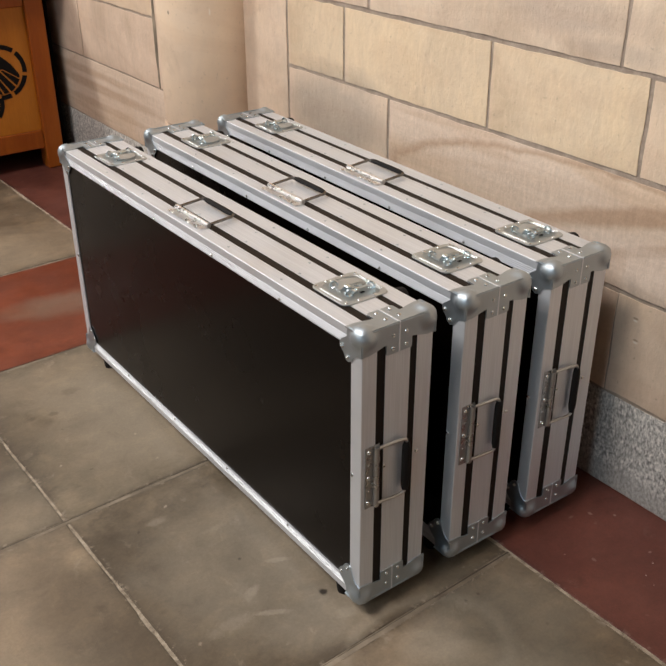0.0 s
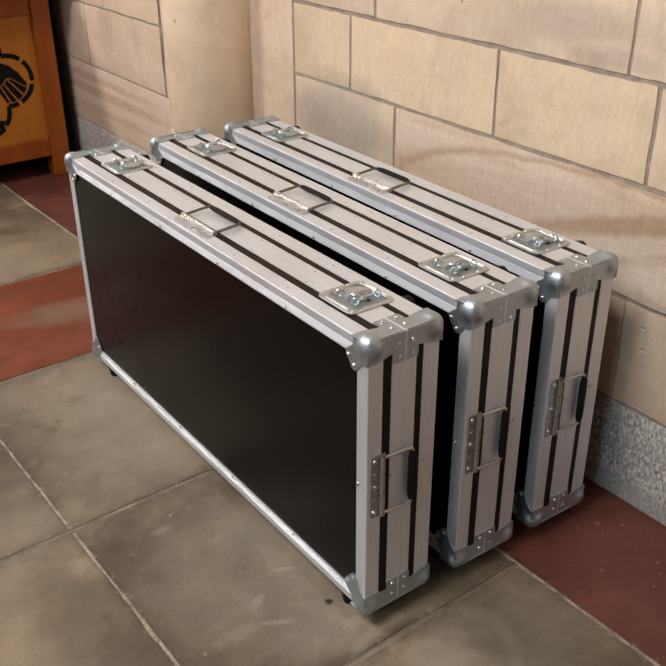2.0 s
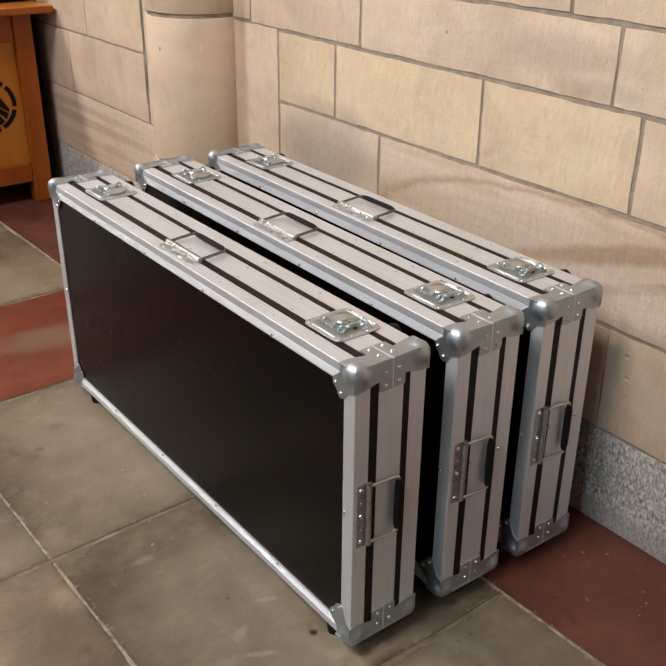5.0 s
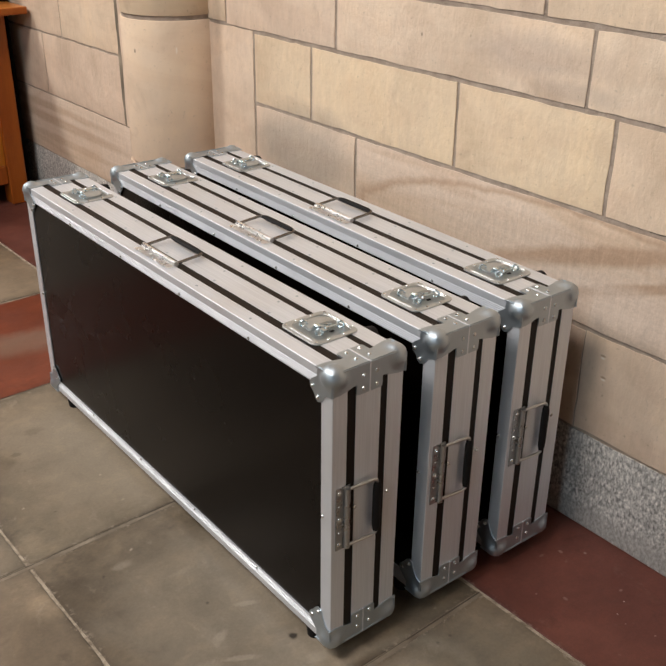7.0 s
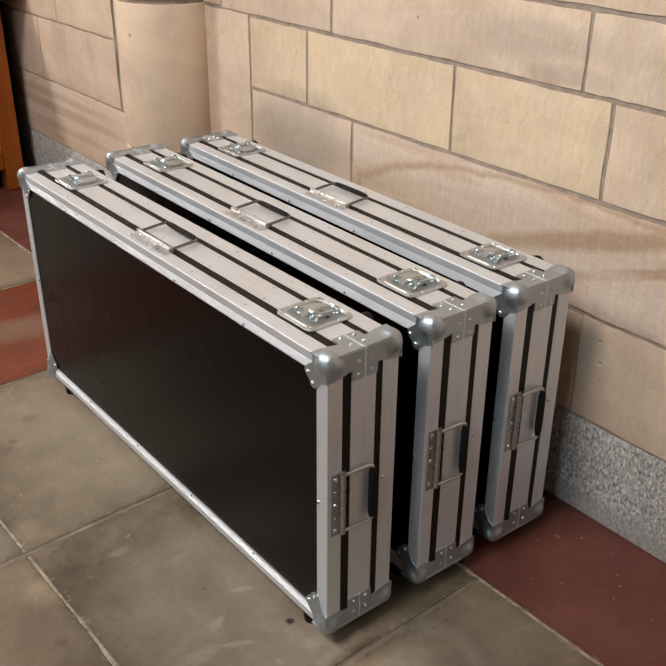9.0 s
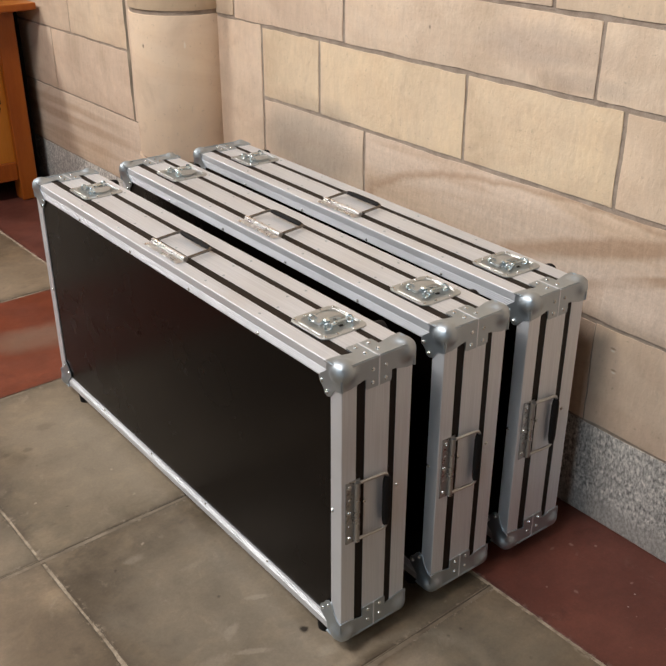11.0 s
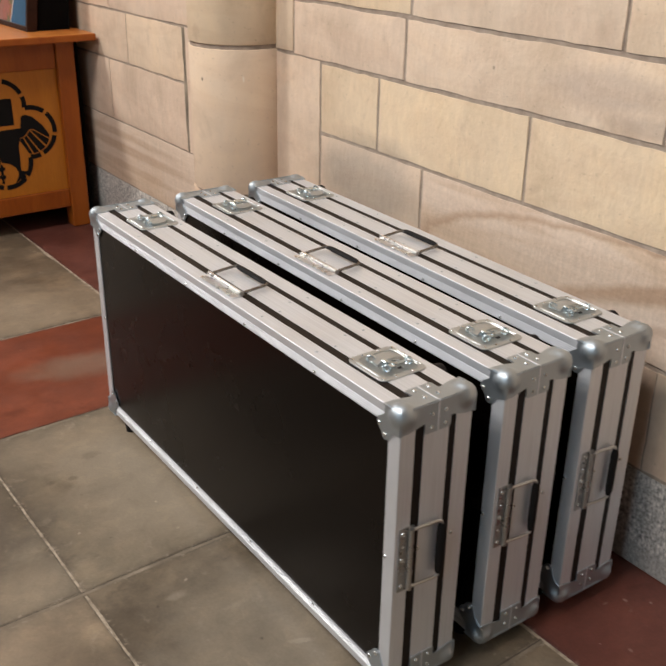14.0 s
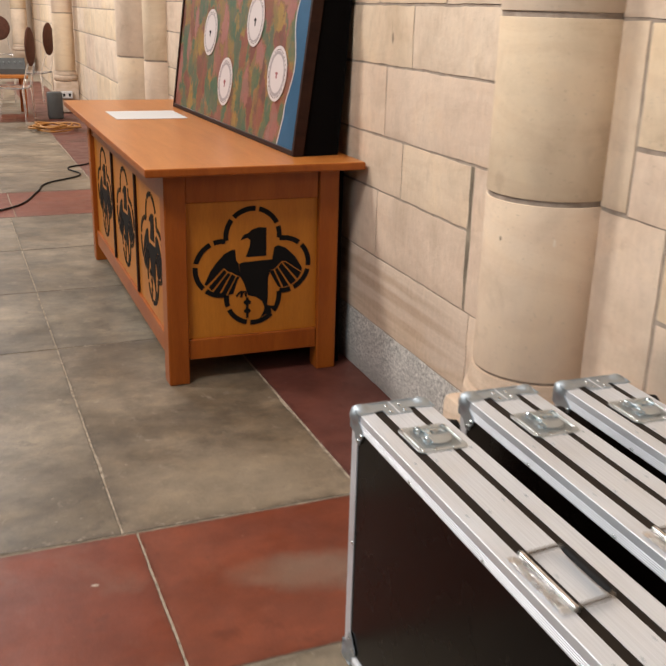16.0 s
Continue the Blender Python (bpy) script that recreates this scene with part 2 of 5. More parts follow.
def tile_material(name, dark, mid, light, pale, haze=0.6, film=0.0, marks=()):
    m, t, b = material(name, mid, 0.4)
    vec = shifted(t, place(t))
    big = noise_tex(t, vec, 1.7, 6, 0.58, 0.25)
    col = ramp(t, big, [(0.36, dark), (0.49, mid), (0.62, light)])
    col = mix(t, 1.0, col, ramp(t, object_random(t), [(0.0, (1.02, 0.99, 0.95)), (0.5, (1.0, 1.0, 0.98)), (1.0, (0.91, 0.97, 0.99))]), "MULTIPLY")
    cloud = noise_tex(t, shifted(t, place(t, (1.0, 1.3, 1)), 23.0), 6.0, 7, 0.70, 0.2)
    col = mix(t, 0.75 if haze > 0.5 else 0.45, col, ramp(t, cloud, [(0.37, grey(0.68)), (0.5, grey(1.0)), (0.63, (1.34, 1.32, 1.27))]), "MULTIPLY")
    blotch = noise_tex(t, shifted(t, place(t), 61.0), 8.0, 5, 0.6, 0.2)
    col = mix(t, ramp(t, blotch, [(0.62, grey(0)), (0.70, grey(0.5))]), col, tuple(c * 0.65 for c in dark))
    scuff = noise_tex(t, shifted(t, place(t, (1.5, 1.0, 1)), 17.0), 11.0, 6, 0.7, 0.35)
    col = mix(t, ramp(t, scuff, [(0.60, grey(0)), (0.72, grey(haze))]), col, pale)
    if film:
        worn = noise_tex(t, shifted(t, place(t), 83.0), 2.4, 6, 0.65, 0.3)
        col = mix(t, ramp(t, worn, [(0.56, grey(0)), (0.70, grey(film))]), col, (0.20, 0.145, 0.105))
    col = stained(t, col, [k for k in marks if k[1][0] > 0.06], 0.9)
    mottle = noise_tex(t, shifted(t, place(t), 7.0), 11.0, 7, 0.66, 0.5)
    col = mix(t, 0.45 if haze > 0.5 else 0.2, col, ramp(t, mottle, [(0.38, grey(0.80)), (0.45, grey(0.96)), (0.53, grey(1.0)), (0.58, (1.17, 1.15, 1.11)), (0.66, (1.28, 1.25, 1.19))]), "MULTIPLY")
    col = stained(t, col, [k for k in marks if k[1][0] <= 0.06], 1.6, 55.0)
    v = t.nodes.new("ShaderNodeTexVoronoi")
    v.voronoi_dimensions = "2D"
    v.inputs["Scale"].default_value = 14.0
    t.links.new(mix(t, 0.012, vec, noise_tex(t, vec, 70, 3)), v.inputs["Vector"])
    near = ramp(t, v.outputs["Distance"], [(0.025, grey(1)), (0.07, grey(0))])
    some = t.nodes.new("ShaderNodeSeparateColor")
    t.links.new(v.outputs["Color"], some.inputs[0])
    white = mix(t, 1.0, near, ramp(t, some.outputs[0], [(0.93, grey(0)), (1.0, grey(0.5))]), "MULTIPLY")
    black = mix(t, 1.0, near, ramp(t, some.outputs[1], [(0.93, grey(0)), (1.0, grey(0.6))]), "MULTIPLY")
    col = mix(t, white, col, tuple(min(0.6, c * 1.5) for c in pale))
    col = mix(t, black, col, tuple(c * 0.35 for c in dark))
    # dirt trodden into the slab's edges
    tc = t.nodes.new("ShaderNodeTexCoord")
    sep = t.nodes.new("ShaderNodeSeparateXYZ")
    t.links.new(tc.outputs["Generated"], sep.inputs[0])
    sides = []
    for axis in (0, 1):
        off = t.nodes.new("ShaderNodeMath")
        off.operation = "SUBTRACT"
        off.inputs[1].default_value = 0.5
        t.links.new(sep.outputs[axis], off.inputs[0])
        size = t.nodes.new("ShaderNodeMath")
        size.operation = "ABSOLUTE"
        t.links.new(off.outputs[0], size.inputs[0])
        sides.append(size.outputs[0])
    edge = t.nodes.new("ShaderNodeMath")
    edge.operation = "MAXIMUM"
    t.links.new(sides[0], edge.inputs[0])
    t.links.new(sides[1], edge.inputs[1])
    rim = ramp(t, edge.outputs[0], [(0.462, grey(0)), (0.484, grey(0.35)), (0.498, grey(1))])
    patchy = ramp(t, noise_tex(t, vec, 7, 5, 0.65), [(0.38, grey(0.05)), (0.62, grey(0.85))])
    col = mix(t, mix(t, 1.0, rim, patchy, "MULTIPLY"), col, tuple(c * 0.55 for c in dark))
    crumbs = ramp(t, noise_tex(t, vec, 48, 4, 0.7), [(0.56, grey(0)), (0.64, grey(0.7))])
    col = mix(t, mix(t, 1.0, ramp(t, edge.outputs[0], [(0.478, grey(0)), (0.495, grey(1))]), crumbs, "MULTIPLY"), col, pale)
    fine = noise_tex(t, vec, 150, 4, 0.75)
    col = mix(t, 0.35, col, ramp(t, fine, [(0.3, grey(0.7)), (0.7, grey(1.2))]), "MULTIPLY")
    t.links.new(col, b.inputs["Base Color"])
    t.links.new(ramp(t, noise_tex(t, vec, 6, 5, 0.6), [(0.3, grey(0.36)), (0.7, grey(0.58))]), b.inputs["Roughness"])
    b.inputs["Specular IOR Level"].default_value = 0.38
    bump(t, b, mix(t, 0.6, cloud, noise_tex(t, vec, 40, 5, 0.65)), 0.14, 0.008)
    return m


def grout_material():
    m, t, b = material("grout", (0.4, 0.33, 0.24), 0.9)
    vec = place(t)
    t.links.new(ramp(t, noise_tex(t, vec, 38, 6, 0.75), [(0.36, (0.14, 0.108, 0.077)), (0.48, (0.28, 0.225, 0.165)), (0.64, (0.44, 0.365, 0.28))]), b.inputs["Base Color"])
    bump(t, b, noise_tex(t, vec, 90, 3), 0.6, 0.004)
    return m


def dark_grout_material():
    m, t, b = material("dark_grout", (0.1, 0.085, 0.06), 0.9)
    vec = place(t)
    t.links.new(ramp(t, noise_tex(t, vec, 9, 5, 0.6), [(0.36, (0.12, 0.092, 0.065)), (0.54, (0.20, 0.158, 0.114)), (0.70, (0.33, 0.265, 0.195))]), b.inputs["Base Color"])
    return m


def aluminium_material():
    m, t, b = material("aluminium", (0.7, 0.7, 0.7), 0.5, 0.78)
    vec = coords(t, "Object", (1, 1, 1))
    n = noise_tex(t, vec, 6, 4, 0.6)
    t.links.new(ramp(t, n, [(0.3, grey(0.50)), (0.7, grey(0.66))]), b.inputs["Roughness"])
    grain = noise_tex(t, coords(t, "Object", (300, 6, 6)), 1.0, 3, 0.6)
    t.links.new(mix(t, 0.42, (0.80, 0.82, 0.86), ramp(t, grain, [(0.3, grey(0.72)), (0.7, grey(1.0))]), "MULTIPLY"), b.inputs["Base Color"])
    return m


def steel_material(name, colour, rough, spread=0.1, metal=1.0):
    m, t, b = material(name, colour, rough, metal)
    n = noise_tex(t, coords(t), 40, 4, 0.6)
    t.links.new(ramp(t, n, [(0.3, grey(rough - spread)), (0.7, grey(rough + spread))]), b.inputs["Roughness"])
    return m


def laminate_material():
    m, t, b = material("black_laminate", (0.004, 0.0036, 0.0033), 0.3)
    vec = coords(t)
    t.links.new(ramp(t, noise_tex(t, vec, 3, 4), [(0.3, (0.0009, 0.0005, 0.0004)), (0.7, (0.0015, 0.0009, 0.0006))]), b.inputs["Base Color"])
    t.links.new(ramp(t, noise_tex(t, vec, 5, 4), [(0.3, grey(0.22)), (0.7, grey(0.30))]), b.inputs["Roughness"])
    b.inputs["Specular IOR Level"].default_value = 0.13
    b.inputs["Specular Tint"].default_value = (1.0, 0.72, 0.58, 1.0)
    bump(t, b, noise_tex(t, vec, 700, 2), 0.05, 0.0004)
    return m


def wood_material(name, a, b_, rough, along=(1, 1, 1), ring=4.0, gloss=0.32):
    m, t, b = material(name, a, rough)
    vec = coords(t, "Object", along)
    n = noise_tex(t, vec, ring, 5, 0.55, 0.7)
    col = ramp(t, n, [(0.3, a), (0.7, b_)])
    fine = noise_tex(t, coords(t, "Object", tuple(v * 12 for v in along)), ring, 3, 0.6)
    t.links.new(mix(t, 0.4, col, ramp(t, fine, [(0.3, grey(0.78)), (0.7, grey(1.1))]), "MULTIPLY"), b.inputs["Base Color"])
    bump(t, b, fine, 0.08, 0.002)
    b.inputs["Specular IOR Level"].default_value = gloss
    return m


def map_material():
    """Dabbed patches of green, ochre, rust and rose."""
    m, t, b = material("painted_canvas", (0.4, 0.25, 0.15), 0.6)
    base = coords(t, "Object", (1, 1, 0.7))
    wob = t.nodes.new("ShaderNodeTexNoise")
    wob.inputs["Scale"].default_value, wob.inputs["Detail"].default_value, wob.inputs["Roughness"].default_value = 14.0, 5, 0.7
    t.links.new(base, wob.inputs["Vector"])
    vec = mix(t, 0.13, base, wob.outputs["Color"])

    def dabs(scale, smooth):
        v = t.nodes.new("ShaderNodeTexVoronoi")
        v.feature = "SMOOTH_F1"
        v.inputs["Scale"].default_value, v.inputs["Smoothness"].default_value = scale, smooth
        t.links.new(vec, v.inputs["Vector"])
        sep = t.nodes.new("ShaderNodeSeparateColor")
        t.links.new(v.outputs["Color"], sep.inputs[0])
        return sep.outputs[0]

    stops = [(0.14, (0.045, 0.10, 0.05)), (0.28, (0.085, 0.12, 0.06)), (0.34, (0.22, 0.13, 0.025)), (0.48, (0.36, 0.19, 0.03)), (0.54, (0.13, 0.03, 0.02)), (0.70, (0.22, 0.055, 0.03)), (0.78, (0.26, 0.09, 0.06)), (0.94, (0.35, 0.13, 0.11))]
    col = mix(t, 0.22, ramp(t, dabs(12.0, 0.25), stops), ramp(t, dabs(26.0, 0.1), stops))
    fine = noise_tex(t, base, 75, 4, 0.7)
    t.links.new(mix(t, 0.4, col, ramp(t, fine, [(0.3, grey(0.40)), (0.7, grey(0.92))]), "MULTIPLY"), b.inputs["Base Color"])
    bump(t, b, fine, 0.2, 0.002)
    return m


STONE, BANDED, GRANITE, MORTAR = stone_material("sandstone", 0.22), banded_stone_material(), granite_material(), mortar_material()
SMOOTH_STONE = stone_material("smooth_sandstone", 0.06)


def spot(x, y, a, b, colour, strength, rim=0.0):
    return ((x, y, 0.0), (a, 0.0, 0.0), (0.0, b, 0.0), colour, strength, rim)


def streak(x, y, along, across, colour, strength):
    return ((x, y, 0.0), (*along, 0.0), (*across, 0.0), colour, strength, 0.0)


PALE_WEAR, GREY_WEAR, TAN_WEAR = (0.285, 0.230, 0.168), (0.235, 0.195, 0.148), (0.275, 0.205, 0.14)
DIRT, WORN, CHALK = (0.085, 0.062, 0.042), (0.245, 0.19, 0.132), (0.34, 0.285, 0.22)
FLOOR_MARKS = [
    spot(0.27, 2.18, 0.36, 0.38, DIRT, 0.75), spot(0.20, 1.93, 0.30, 0.16, DIRT, 0.5), spot(0.45, 1.83, 0.11, 0.10, WORN, 0.6),
    spot(0.86, 2.10, 0.26, 0.36, WORN, 0.75), spot(0.76, 2.40, 0.22, 0.12, WORN, 0.6), spot(0.72, 2.17, 0.10, 0.09, DIRT, 0.25),
    spot(0.640, 2.235, 0.014, 0.010, DIRT, 0.55), spot(0.655, 2.20, 0.032, 0.026, DIRT, 0.25), spot(0.697, 2.225, 0.016, 0.011, DIRT, 0.45), spot(0.78, 2.31, 0.03, 0.02, DIRT, 0.3),
    spot(0.896, 1.213, 0.0105, 0.010, (0.025, 0.018, 0.013), 0.95), streak(0.873, 1.355, (0.030, -0.010), (0.003, 0.007), CHALK, 0.55), streak(0.777, 1.229, (0.040, -0.017), (0.004, 0.007), CHALK, 0.5), streak(0.774, 1.306, (0.024, 0.014), (-0.006, 0.010), CHALK, 0.5), spot(0.898, 1.136, 0.022, 0.018, CHALK, 0.45),
    spot(0.715, 1.635, 0.022, 0.015, CHALK, 0.35), spot(0.813, 1.532, 0.03, 0.010, CHALK, 0.25), spot(0.86, 1.15, 0.14, 0.09, CHALK, 0.35),
    spot(0.96, 0.95, 0.18, 0.14, CHALK, 0.35, 0.07), spot(1.12, 0.90, 0.20, 0.20, (0.165, 0.15, 0.118), 0.5),
    spot(0.90, 3.40, 0.36, 0.28, WORN, 0.65), spot(0.40, 3.55, 0.24, 0.42, DIRT, 0.35), spot(0.30, 1.30, 0.22, 0.22, WORN, 0.5), spot(0.52, 1.20, 0.12, 0.22, DIRT, 0.4),
    spot(0.62, 1.52, 0.10, 0.16, DIRT, 0.3),
    spot(0.86, 2.04, 0.20, 0.26, PALE_WEAR, 0.6), spot(0.79, 2.29, 0.15, 0.12, PALE_WEAR, 0.5), spot(0.80, 1.40, 0.24, 0.28, GREY_WEAR, 0.6), spot(0.69, 1.25, 0.055, 0.020, CHALK, 0.3),
    spot(0.34, 1.56, 0.18, 0.20, TAN_WEAR, 0.5), spot(0.46, 1.42, 0.10, 0.28, DIRT, 0.4), spot(1.0, 0.97, 0.08, 0.07, CHALK, 0.4), spot(0.76, 1.31, 0.022, 0.05, CHALK, 0.15),
]
RED_MARKS = [spot(0.98, 2.86, 0.15, 0.10, (0.18, 0.125, 0.09), 0.55), spot(0.88, 2.90, 0.16, 0.07, (0.17, 0.105, 0.072), 0.4), spot(1.10, 2.80, 0.08, 0.12, (0.17, 0.11, 0.078), 0.4), spot(0.403, 2.976, 0.012, 0.006, (0.5, 0.42, 0.34), 0.9)]
MAROON_MARKS = [spot(1.558, 1.04, 0.0049, 0.0063, (0.36, 0.24, 0.2), 0.59), spot(1.511, 1.058, 0.0084, 0.0035, (0.3, 0.2, 0.16), 0.42), spot(1.60, 1.0, 0.0042, 0.0042, (0.36, 0.26, 0.22), 0.59), spot(1.491, 0.829, 0.0021, 0.0021, (0.5, 0.42, 0.38), 0.77), spot(1.535, 0.844, 0.0021, 0.0021, (0.5, 0.42, 0.38), 0.68), spot(1.44, 0.93, 0.0042, 0.0070, (0.3, 0.2, 0.17), 0.51), spot(1.56, 0.87, 0.0056, 0.0035, (0.33, 0.22, 0.19), 0.51), spot(1.40, 0.98, 0.0028, 0.0028, (0.3, 0.2, 0.17), 0.59), spot(1.48, 0.80, 0.0028, 0.0021, (0.34, 0.24, 0.2), 0.59), spot(1.50, 0.74, 0.0035, 0.0021, (0.34, 0.24, 0.2), 0.59)]
GREY_TILE = tile_material("grey_slab", (0.118, 0.088, 0.060), (0.170, 0.129, 0.090), (0.236, 0.182, 0.130), (0.33, 0.268, 0.204), 0.6, 0.0, FLOOR_MARKS)
RED_TILE = tile_material("red_slab", (0.146, 0.031, 0.0130), (0.168, 0.037, 0.0155), (0.190, 0.044, 0.019), (0.22, 0.10, 0.06), 0.2, 0.22, RED_MARKS)
MAROON_TILE = tile_material("maroon_slab", (0.102, 0.033, 0.025), (0.122, 0.040, 0.030), (0.148, 0.052, 0.039), (0.21, 0.13, 0.10), 0.35, 0.3, MAROON_MARKS)
GROUT, DARK_GROUT = grout_material(), dark_grout_material()
ALU, LAMINATE = aluminium_material(), laminate_material()
CORNER_STEEL = steel_material("galvanised_corner", (0.47, 0.525, 0.57), 0.50, 0.05, 1.0)
ZINC = steel_material("zinc_plate", (0.47, 0.49, 0.49), 0.38, 0.10, 0.75)
RIVET_STEEL = steel_material("rivet_steel", (0.78, 0.80, 0.80), 0.24, 0.06)
CHROME = steel_material("chrome", (0.55, 0.56, 0.565), 0.34, 0.08)
BRIGHT_ZINC = steel_material("bright_zinc", (0.76, 0.80, 0.83), 0.34, 0.12)
HINGE = steel_material("hinge_steel", (0.43, 0.43, 0.43), 0.30, 0.12, 0.9)
# top handles' wire: the dark ceiling's reflection put into the colour, CHROME elsewhere
DARK_WIRE = steel_material("wire_dark_reflection", (0.20, 0.19, 0.18), 0.26, 0.08)
SPARK = steel_material("crumpled_zinc", (0.96, 0.95, 0.94), 0.30, 0.08, 1.0)
DISH = steel_material("dish_zinc", (0.50, 0.54, 0.545), 0.40, 0.12, 0.65)
BLUE_ZINC = steel_material("blue_zinc", (0.70, 0.80, 0.86), 0.24, 0.1)
RUBBER, _, _soft = material("rubber", (0.010, 0.009, 0.009), 0.6)
_soft.inputs["Specular IOR Level"].default_value = 0.14
CRACK = material("joint_dirt", (0.065, 0.049, 0.035), 0.9)[0]
STRIP, _, _dull = material("dark_brown_laminate", (0.010, 0.0062, 0.0042), 0.5)
_dull.inputs["Specular IOR Level"].default_value = 0.2
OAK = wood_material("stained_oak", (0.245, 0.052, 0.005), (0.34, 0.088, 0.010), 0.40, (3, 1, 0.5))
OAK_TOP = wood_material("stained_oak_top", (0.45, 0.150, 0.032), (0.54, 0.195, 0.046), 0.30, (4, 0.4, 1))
OAK_PANEL = wood_material("oak_panel", (0.40, 0.132, 0.012), (0.48, 0.170, 0.019), 0.42, (3, 3, 0.5))
BLACK_WOOD, _, _dull = material("black_stencil", (0.006, 0.005, 0.005), 0.7)
_dull.inputs["Specular IOR Level"].default_value = 0.15
DARK_FRAME = wood_material("dark_frame", (0.020, 0.008, 0.005), (0.034, 0.013, 0.008), 0.5, (1, 1, 4), 4.0, 0.12)
# black for the shade wedge behind the picture and for the black board
BACK_BLACK, _, _dull = material("black_gap_and_board", (0.003, 0.0025, 0.0025), 0.85)
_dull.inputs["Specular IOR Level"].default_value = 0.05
PAPER = material("white_paper", (0.66, 0.63, 0.61), 0.6)[0]
DISC_WHITE = material("painted_white", (0.58, 0.50, 0.48), 0.55)[0]
DISC_GREY = material("painted_grey", (0.32, 0.27, 0.268), 0.6)[0]
DISC_BROWN = material("painted_brown", (0.10, 0.06, 0.05), 0.6)[0]
DISC_RED = material("painted_red", (0.30, 0.08, 0.08), 0.6)[0]
MAP = map_material()
BLUE_PAINT = wood_material("blue_paint", (0.013, 0.070, 0.14), (0.020, 0.092, 0.18), 0.55, (1, 1, 1), 6)
PALE_STONE = wood_material("pale_stone", (0.58, 0.47, 0.37), (0.68, 0.56, 0.45), 0.9, (1, 1, 1), 1.5)
PLASTER = wood_material("plaster", (0.17, 0.165, 0.16), (0.22, 0.215, 0.205), 0.9, (1, 1, 1), 2)


# ---------------------------------------------------------------- mesh helpers
def box(bm, lo, hi, bevel=0.0, seg=1):
    made = bmesh.ops.create_cube(bm, size=1.0)["verts"]
    for v in made:
        v.co = Vector([lo[i] if v.co[i] < 0 else hi[i] for i in range(3)])
    if bevel:
        edges = list({e for v in made for e in v.link_edges})
        bmesh.ops.bevel(bm, geom=edges, offset=bevel, segments=seg, affect="EDGES", profile=0.5)
    return bm


def rod(bm, a, b, r, seg=12, r2=None):
    a, b = Vector(a), Vector(b)
    d = b - a
    m = Matrix.Translation((a + b) / 2) @ d.to_track_quat("Z", "Y").to_matrix().to_4x4()
    bmesh.ops.create_cone(bm, cap_ends=True, segments=seg, radius1=r, radius2=r if r2 is None else r2, depth=d.length, matrix=m)
    return bm


def ball(bm, c, r, u=20, v=12, squash=(1, 1, 1)):
    bmesh.ops.create_uvsphere(bm, u_segments=u, v_segments=v, radius=r, matrix=Matrix.Translation(c) @ Matrix.Diagonal((*squash, 1)))
    return bm


def prism(bm, outline, lift, thick):
    """A flat shape, given as (u, v) points, made into a plate by lift(u, v, w)."""
    front = [bm.verts.new(lift(u, v, thick)) for u, v in outline]
    back = [bm.verts.new(lift(u, v, 0.0)) for u, v in outline]
    bm.faces.new(front)
    bm.faces.new(list(reversed(back)))
    n = len(outline)
    for i in range(n):
        bm.faces.new((front[i], back[i], back[(i + 1) % n], front[(i + 1) % n]))
    return bm


def mesh_of(name, bm, mat, smooth=False):
    bmesh.ops.recalc_face_normals(bm, faces=bm.faces)
    me = bpy.data.meshes.new(name)
    bm.to_mesh(me)
    bm.free()
    me.materials.append(mat)
    if smooth:
        for p in me.polygons:
            p.use_smooth = True
        me.set_sharp_from_angle(angle=radians(35))
    return me


def part(name, bm, mat, parent, label="", smooth=False):
    ob = new(name, mesh_of(name, bm, mat, smooth))
    ob.parent = parent
    if label:
        tagged(ob, label)
    return ob


def thing(name, label, category, group="", kind="", at=None):
    ob = new(name)
    ob.empty_display_size = 0.1
    ob.matrix_world = at or Matrix()
    return tagged(ob, label, category, group, kind)


def solo(name, bm, mat, label, category="", kind="", smooth=False):
    return tagged(new(name, mesh_of(name, bm, mat, smooth)), label, category, "", kind)


# ---------------------------------------------------------------- floor
SKEW = 1.3
floor_pose = pose(0, 0, 0, 0, 0, SKEW)
bm = bmesh.new()
box(bm, (-7.0, -6.0, -0.25), (2.4, 26.0, -0.003))
floor = solo("floor", bm, GROUT, "floor of large grey and red stone slabs with pale joints", "floor", "structure")
floor.matrix_world = floor_pose
COLUMNS_U = [-5.535, -4.77, -4.005, -3.24, -2.475, -1.71, -0.945, -0.18, 0.585, 1.35]
ROWS_V = [-4.3, -3.55, -2.79, -2.02, -1.25, -0.49, 0.27, 1.03, 1.75, 2.52, 3.195, 4.84, 5.76, 6.7, 7.69, 8.64, 9.6, 10.55, 11.5, 12.5, 13.45, 14.4, 15.3, 16.2, 17.2, 18.1, 19.0, 20.0]
RED_ROWS = {2.52, 7.69, 13.45, -2.79}


# ---------------------------------------------------------------- walls
WALL_X = 1.676
bm = bmesh.new()
box(bm, (WALL_X + 0.0018, -6.0, -0.2), (WALL_X + 0.5, 24.0, 7.0))
wall_east = solo("wall_east", bm, MORTAR, "wall of coursed sandstone blocks with grey mortar joints", "wall", "structure")
for name, lo, hi in (("wall_west", (-6.5, -6.0, -0.2), (-6.2, 24.0, 7.0)), ("wall_south", (-6.2, -5.6, -0.2), (WALL_X, -5.3, 7.0)), ("wall_north", (-6.2, 23.0, -0.2), (WALL_X, 23.3, 7.0))):
    bm = bmesh.new()
    box(bm, lo, hi)
    solo(name, bm, PALE_STONE if name == "wall_north" else PLASTER, "plain pale wall closing the church interior", "wall", "structure")
bm = bmesh.new()
box(bm, (-6.5, -5.6, 7.0), (WALL_X + 0.5, 23.3, 7.2))
